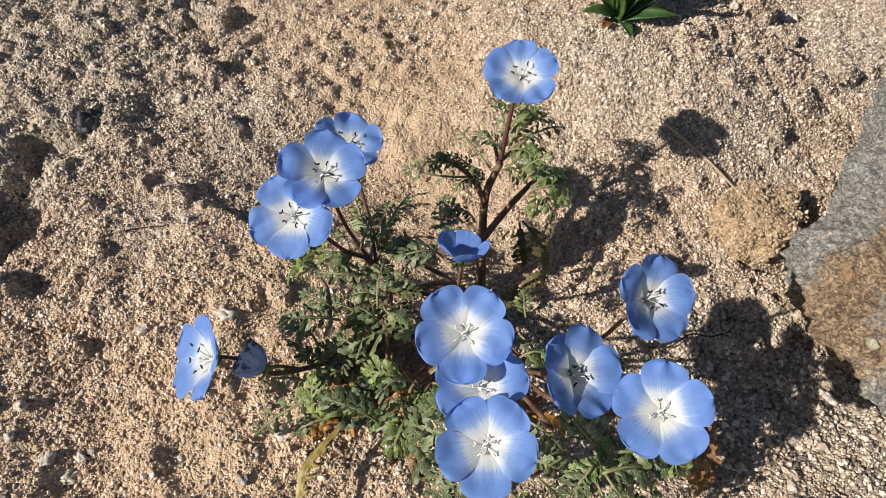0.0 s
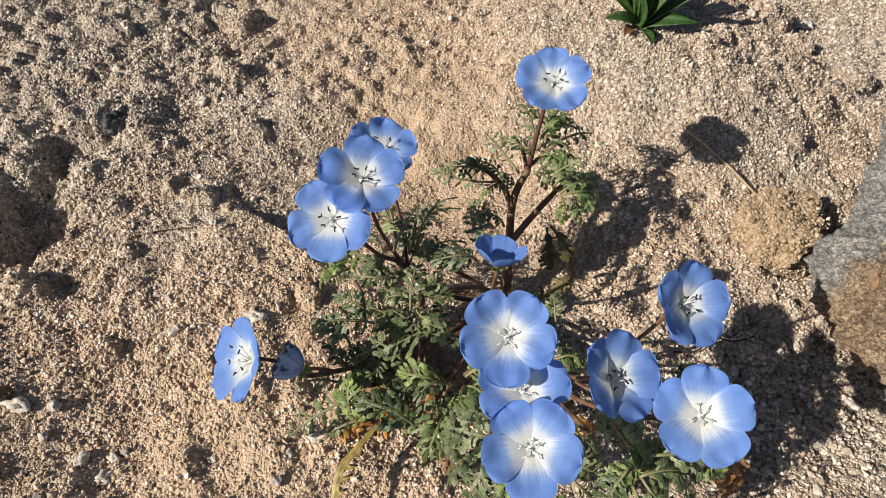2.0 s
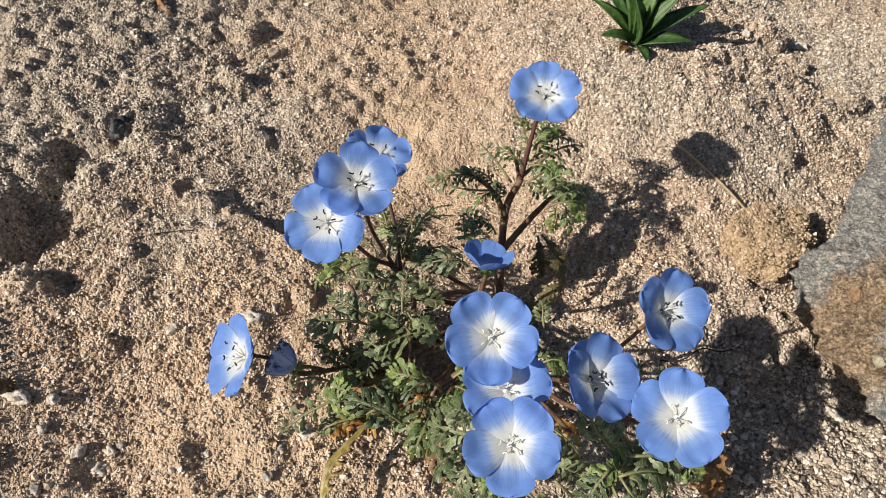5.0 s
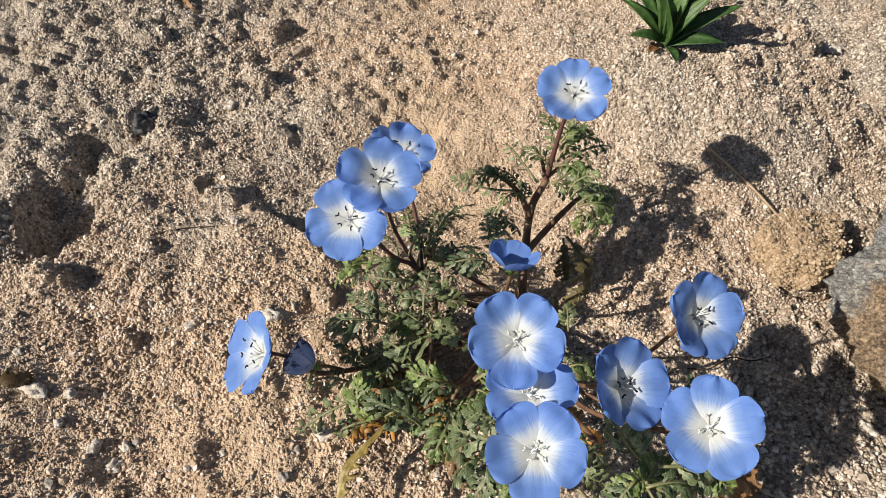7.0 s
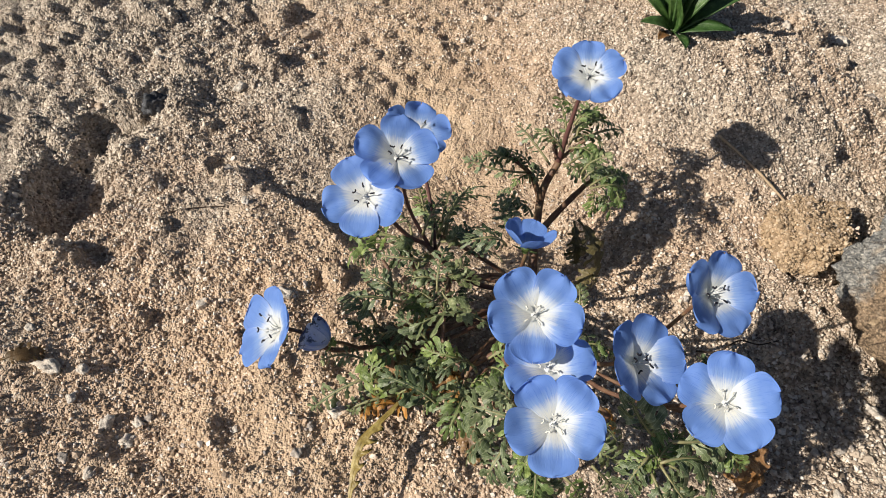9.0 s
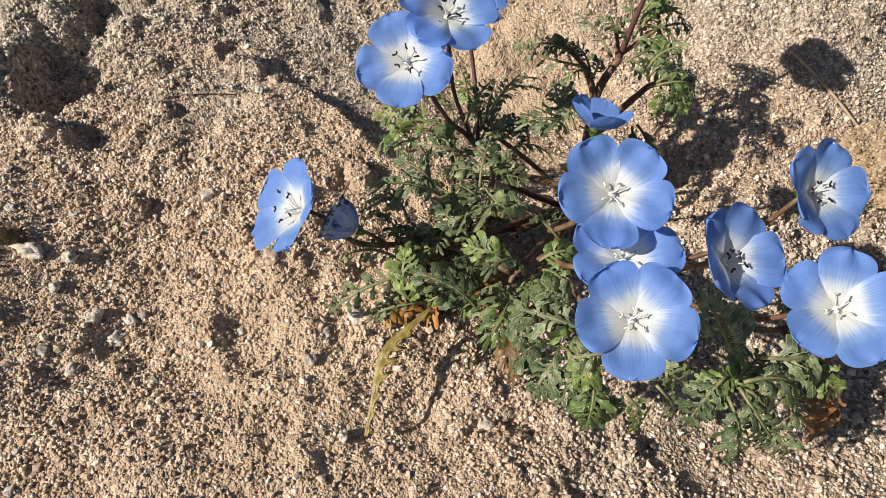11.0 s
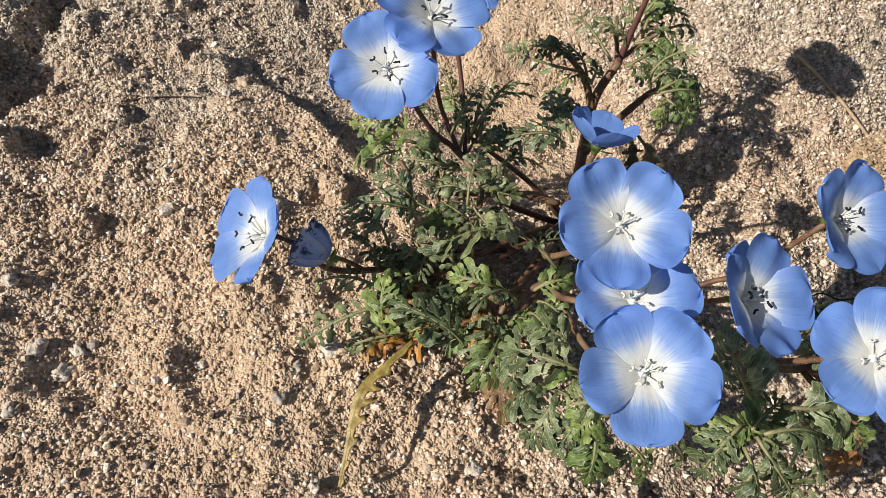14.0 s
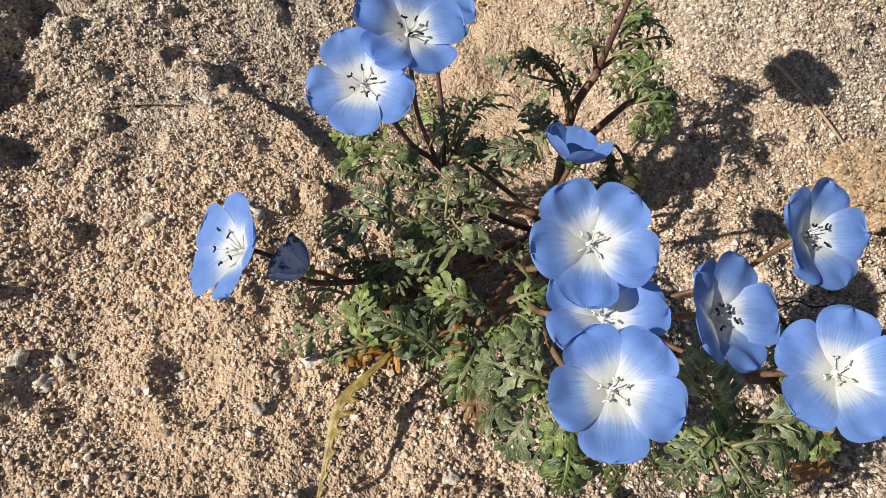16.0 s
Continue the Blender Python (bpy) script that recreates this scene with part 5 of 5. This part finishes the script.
# fading leaves
for k, (a, b, w, m) in enumerate([
    ((12.6, 8.1, 30.0), (22.0, -7.9, 14.0), 15, LEAF_DULL),
    ((11.7, 8.9, 28.0), (15.7, -0.5, 14.0), 9, LEAF_DULL),
    ((4.1, -21.4, 8.0), (14.0, -5.9, 10.0), 9, LEAF_DULL),
    ((18.4, -17.7, 35.0), (11.6, -23.0, 30.0), 8, LEAF_DULL),
    ((-45.0, -39.8, 15.0), (-51.3, -48.1, 12.0), 9, LEAF_OLD),
    ((-42.6, -68.6, 13.0), (-55.9, -71.2, 9.0), 8, LEAF_ORANGE),
    ((51.2, -63.5, 30.0), (58.9, -65.6, 33.0), 7, LEAF_DRY),
    ((62.9, -74.6, 25.0), (73.3, -76.6, 12.0), 8, LEAF_DRY),
    ((-34.0, -46.0, 14.0), (-44.0, -38.0, 16.0), 9, LEAF_ORANGE),
    ((-36.0, -52.0, 12.0), (-47.0, -54.0, 12.0), 10, LEAF_OLD),
    ((-30.0, -48.0, 12.0), (-38.0, -60.0, 14.0), 9, LEAF_DRY),
    ((-22.0, -50.0, 16.0), (-33.0, -55.0, 18.0), 9, LEAF_ORANGE),
    ((-24.0, -58.0, 14.0), (-37.0, -63.0, 13.0), 8, LEAF_DRY),
    ((-20.0, -36.0, 14.0), (-32.0, -33.0, 16.0), 9, LEAF_DULL),
    ((8.0, -58.0, 20.0), (20.0, -64.0, 20.0), 9, LEAF_DRY),
    ((16.0, -66.0, 24.0), (27.0, -69.0, 22.0), 8, LEAF_ORANGE),
]):
    leaf(plant, a, b, w, 300 + k, m, twist=((k * 37) % 50) - 25, pairs=4 + k % 3, arch=0.12 + 0.05 * (k % 3), curl=0.06 * (k % 4), wing=0.3)


def drooping_leaf(points, width, seed):
    """A withering leaf that hangs in a bow, with hooked teeth along one edge."""
    rng = random.Random(seed)
    path = bend([Vector(p) * MM for p in points], 8)
    bm = bmesh.new()
    rows = []
    for i, p in enumerate(path):
        t = i / (len(path) - 1)
        d = (path[min(i + 1, len(path) - 1)] - path[max(i - 1, 0)]).normalized()
        side = d.cross(Vector((0, -0.3, 1))).normalized()
        up = side.cross(d)
        w = width * MM * (0.30 + 0.5 * math.sin(math.pi * min(1, 0.1 + t)) ** 2)
        tooth = 1.0 + 2.3 * max(0.0, math.sin(i * 1.05 + seed)) * (0.6 + 0.8 * rng.random()) * math.sin(math.pi * t) ** 0.5
        left, right = p - side * -w * 0.5, p + side * -w * 0.5 * tooth
        rows.append([bm.verts.new(q) for q in (left + up * 0.3 * w, p + up * 0.05 * MM, right.lerp(p, 0.5) + up * 0.25 * w, right + up * 0.5 * w - d * (tooth - 1) * 0.4 * w, right.lerp(p, 0.5) + up * (0.25 * w - 0.25 * MM), p - up * 0.3 * MM)])
    for r0, r1 in zip(rows, rows[1:]):
        for j in range(6):
            bm.faces.new((r0[j], r0[(j + 1) % 6], r1[(j + 1) % 6], r1[j]))
    bm.faces.new(rows[0][::-1])
    bm.faces.new(rows[-1])
    return part("leaf", bm, LEAF_OLD, plant, "yellowed leaf drooping over the soil")


drooping_leaf([(-42.0, -71.0, 20.0), (-47.0, -79.0, 20.0), (-51.0, -85.0, 19.0), (-52.0, -90.0, 17.0), (-52.0, -96.0, 15.0), (-52.0, -102.0, 12.0), (-52.0, -106.0, 9.0)], 3.2, 4)
# trailing shoots
for pts in (
    [(-10.3, -56.6, 40.0), (-17.3, -60.3, 36.0), (-22.0, -62.5, 30.0), (-22.7, -70.5, 24.0)],
    [(-23.1, -62.4, 32.0), (-34.5, -55.8, 28.0), (-46.3, -52.3, 24.0)],
    [(-10.1, -25.8, 30.0), (-21.7, -26.9, 32.0), (-31.7, -27.2, 35.0), (-44.2, -18.6, 38.0)],
    [(-7.1, -27.8, 20.0), (-22.8, -37.9, 20.0), (-41.3, -42.5, 20.0)],
    [(-31.7, -27.2, 35.0), (-32.0, -40.4, 28.0), (-30.9, -51.1, 25.0)],
    [(17.5, -78.3, 45.0), (14.7, -68.0, 35.0), (4.5, -51.5, 25.0)],
    [(52.2, -67.8, 45.0), (41.5, -70.5, 40.0), (31.7, -62.6, 32.0), (17.1, -49.0, 20.0)],
    [(36.1, -85.6, 34.0), (34.3, -78.2, 38.0), (34.4, -70.1, 36.0)],
    [(46.7, -79.1, 46.0), (45.0, -70.3, 41.0)],
    [(-49.8, -43.8, 36.0), (-51.5, -36.2, 40.0), (-54.2, -32.9, 42.0)],
    [(-4.0, -20.0, 12.0), (-18.0, -46.0, 15.0), (-33.0, -62.0, 14.0), (-46.0, -70.0, 12.0)],
    [(-4.0, -18.0, 14.0), (-20.0, -38.0, 20.0), (-38.0, -52.0, 22.0), (-54.0, -58.0, 24.0)],
    [(-2.0, -22.0, 12.0), (-10.0, -46.0, 24.0), (-18.0, -64.0, 30.0)],
):
    stem(plant, pts, 0.95, 0.6)


# ---- the green rosette behind ----
def blade_mesh(p0, p1, width, seed, arch=0.2):
    """A smooth strap leaf, grooved along its middle."""
    rng = random.Random(seed)
    p0, p1 = Vector(p0) * MM, Vector(p1) * MM
    run = p1 - p0
    d = run.normalized()
    up = Vector((rng.uniform(-0.2, 0.2), -0.3, 1))
    up = (up - d * up.dot(d)).normalized()
    side = d.cross(up)
    bm = bmesh.new()
    rows = []
    for i in range(13):
        t = i / 12
        w = width * 0.5 * MM * (0.45 + 0.75 * math.sin(math.pi * min(1, t * 0.86 + 0.1))) * math.sqrt(max(0.0, 1 - t**7)) + 0.0001
        c = p0 + run * t + up * (arch * run.length * 4 * t * (1 - t) * 0.6)
        row = []
        for x, h in ((-1, 0.28), (-0.5, 0.06), (0, -0.05), (0.5, 0.06), (1, 0.28)):
            row.append(bm.verts.new(c + side * x * w + up * (h * w + 0.0003 * math.sin(9 * t + x * 2 + seed))))
        for x, h in ((0.5, -0.1), (0, -0.24), (-0.5, -0.1)):
            row.append(bm.verts.new(c + side * x * w + up * h * w))
        rows.append(row)
    for a, b in zip(rows, rows[1:]):
        for k in range(8):
            bm.faces.new((a[k], a[(k + 1) % 8], b[(k + 1) % 8], b[k]))
    bm.faces.new(rows[0][::-1])
    bm.faces.new(rows[-1])
    return bm


def build_rosette():
    c = (59.4, 139, 32)
    ros = new("seedling")
    ros.location = (c[0] * MM, c[1] * MM, ground_point(c[0] * MM, c[1] * MM))
    tagged(ros, "dark green seedling with glossy strap-shaped leaves", "seedling")
    near = Vector((-20, -160, 220))
    tips = [tuple(near + 0.92 * (Vector(t) - near)) for t in [(39, 174, 35), (45, 153, 27), (70, 145, 20), (94, 156, 27), (100, 171, 40), (57, 158, 48), (76, 182, 50), (51, 187, 50), (82, 164, 48), (68, 197, 45), (88, 186, 44), (44, 192, 38), (62, 176, 56), (72, 170, 54), (54, 171, 52), (80, 176, 46), (60, 186, 52)]]
    for k, t in enumerate(tips):
        part("blade", blade_mesh(c, t, 6.0 if k != 5 else 7.0, 900 + k), BLADE, ros)
    stub = bmesh.new()
    tube(stub, [Vector((59.4, 139, z)) * MM for z in (20, 27, 35)], 2.6 * MM, 2.0 * MM, 8)
    part("stem", stub, BLADE, ros)
    part("blade", blade_mesh((57.6, 138, 31), (50, 126, 36), 5, 940), LEAF_DRY, ros, "withered brown blade")


build_rosette()


# ---- twigs, rootlets and dead leaves ----
def twig(name, points, r0, r1, mat, label, category):
    bm = bmesh.new()
    base = Vector(points[0]) * MM
    tube(bm, bend([Vector(p) * MM for p in points], 8), r0 * MM, r1 * MM, 6, 0.3)
    ob = link_mesh(name, bm, mat, base)
    ob.location = base
    return tagged(ob, label, category)


def on_soil(x, y, lift=0.6):
    return (x, y, ground_point(x * MM, y * MM) / MM + lift)


twig("twig", [on_soil(77, 76, 1.5), on_soil(87, 67, 1.8), on_soil(98, 59, 1.8), on_soil(110, 50, 2)], 0.75, 0.55, TWIG, "thin dry tan twig lying on the grit", "twig")
twig("rootlet", [on_soil(62, -27, 3), on_soil(70, -26, 4), on_soil(78, -21, 5), on_soil(87, -19, 4), on_soil(96, -15, 1)], 0.35, 0.22, ROOT, "dark wiry rootlet across the shaded grit", "rootlet")
twig("rootlet", [on_soil(-150, 5), on_soil(-140, 10, 1), on_soil(-128, 12)], 0.4, 0.2, ROOT, "short dark wiry rootlet on the soil", "rootlet")


def dead_leaf(name, p0, p1, width, seed, label):
    bm = leaf_mesh(p0, p1, width, seed, arch=0.15, twist=25, pairs=3, wing=0.42)
    base = Vector(p0) * MM
    ob = link_mesh(name, bm, [LEAF_DRY, LEAF_DRY], base)
    ob.location = base
    return tagged(ob, label, "dead leaf")


dead_leaf("dead_leaf", on_soil(73, -78, 1), on_soil(70, -57, 20), 19, 801, "curled brown dead leaf on the soil")
dead_leaf("dead_leaf", on_soil(-178, -70, 1), on_soil(-168, -64, 2), 8, 802, "small brown dead leaf on the grit")
dead_leaf("dead_leaf", on_soil(-204, 184, 2), on_soil(-194, 167, 2), 7, 803, "reddish brown dead leaf scrap")


# ---- pebbles that stand out from the grit ----
pebbles_left = [
    (-131, -87, 3.0, PALE), (-146, -97, 2.6, GREYSTONE), (-138, -99, 1.7, PALE), (-177, -55, 1.7, PALE), (-103, -71, 1.9, TANSTONE), (-95, -80, 1.4, PALE),
    (-92, -58, 3.6, TANSTONE), (-62.5, -71.5, 3.2, PALE), (-92, -30, 3.4, PALE), (-72, -87, 2.4, GREYSTONE), (-70, -78, 1.8, GREYSTONE), (-121, -36, 2.5, PALE), (-149, 94, 3.0, PALE),
    (-196, 110, 2.6, PALE), (-207, 65, 2.4, TANSTONE), (-196, 27, 3.1, GREYSTONE), (-177, 33, 2.8, TANSTONE), (-111, 37, 1.5, PALE), (-118, 25, 3.3, TANSTONE),
    (-120, 14, 2.2, PALE), (-130, 147, 4.9, TANSTONE), (-134, 34, 3.7, GREYSTONE), (-216, -2, 3.0, PALE),
]
pebbles_right = [
    (136, 196, 3.6, PALE), (168, 137, 3.4, GREYSTONE), (163, 190, 3.0, PALE), (174, 210, 3.6, PALE), (123, -48, 2.4, GREYSTONE), (132, -35, 3.4, PALE), (99, -51, 2.2, GREYSTONE),
    (118, -47, 2.3, GREYSTONE), (86, -32, 2.0, GREYSTONE), (112, -55, 2.0, GREYSTONE), (107, -72, 2.2, PALE), (117, 58, 2.0, PALE), (180, 214, 4.3, PALE), (67, -58, 2.2, GREYSTONE),
    (119, -48, 2.0, GREYSTONE), (103, -57, 1.8, PALE), (113, -54, 2.6, GREYSTONE), (113, -47, 1.7, GREYSTONE), (132, -35, 3.3, PALE), (117, -53, 1.8, GREYSTONE), (117, -44, 1.5, GREYSTONE), (86, -30, 2.3, PALE), (94, -45, 1.5, GREYSTONE), (101, -53, 1.5, GREYSTONE), (115, -14, 1.7, PALE), (97, -38, 1.4, GREYSTONE), (113, -61, 1.7, GREYSTONE), (92, -66, 1.8, PALE), (121, -51, 1.4, GREYSTONE), (107, -71, 2.3, GREYSTONE),
]
pebbles_front = [
    (-130, -80, 1.9, PALE), (-127, -78, 2.1, GREYSTONE), (-164, -68, 3.4, PALE), (-21, -94, 2.1, PALE), (-58, -106, 1.6, PALE), (-32, -96, 1.2, GREYSTONE), (-126, -92, 1.5, TANSTONE),
    (-137, -100, 1.7, PALE), (-139, -83, 2.6, PALE), (-153, -77, 1.8, PALE), (-153, -67, 2.2, PALE), (-70, -77, 1.3, GREYSTONE), (-32, -70, 1.4, GREYSTONE), (-24, -79, 1.4, PALE),
]
SAY = {PALE.name: "pale chalky pebble on the soil", GREYSTONE.name: "small dark grey pebble on the soil", TANSTONE.name: "tan caked pebble on the soil"}
for k, (x, y, r, mt) in enumerate(pebbles_left + pebbles_right + pebbles_front):
    rr = random.Random(k + 50)
    r *= 0.92 if mt is PALE else 0.70
    stone("pebble", (x, y), (r * rr.uniform(0.95, 1.35), r * rr.uniform(0.75, 1.0), r * rr.uniform(0.6, 0.85)), rr.uniform(0, 180), mt, SAY[mt.name], k + 11, "pebble", "pebbles on the soil", rough=0.6, sub=3, sink=0.28, fine=0.22, grainy=0.10)

stone("stone", (-181, 70), (6, 3.5, 5.5), 40, DARKSTONE, "dark slate-grey stone by a hollow", 308, "stone", rough=0.6, sub=4, sink=0.28, fine=0.15)
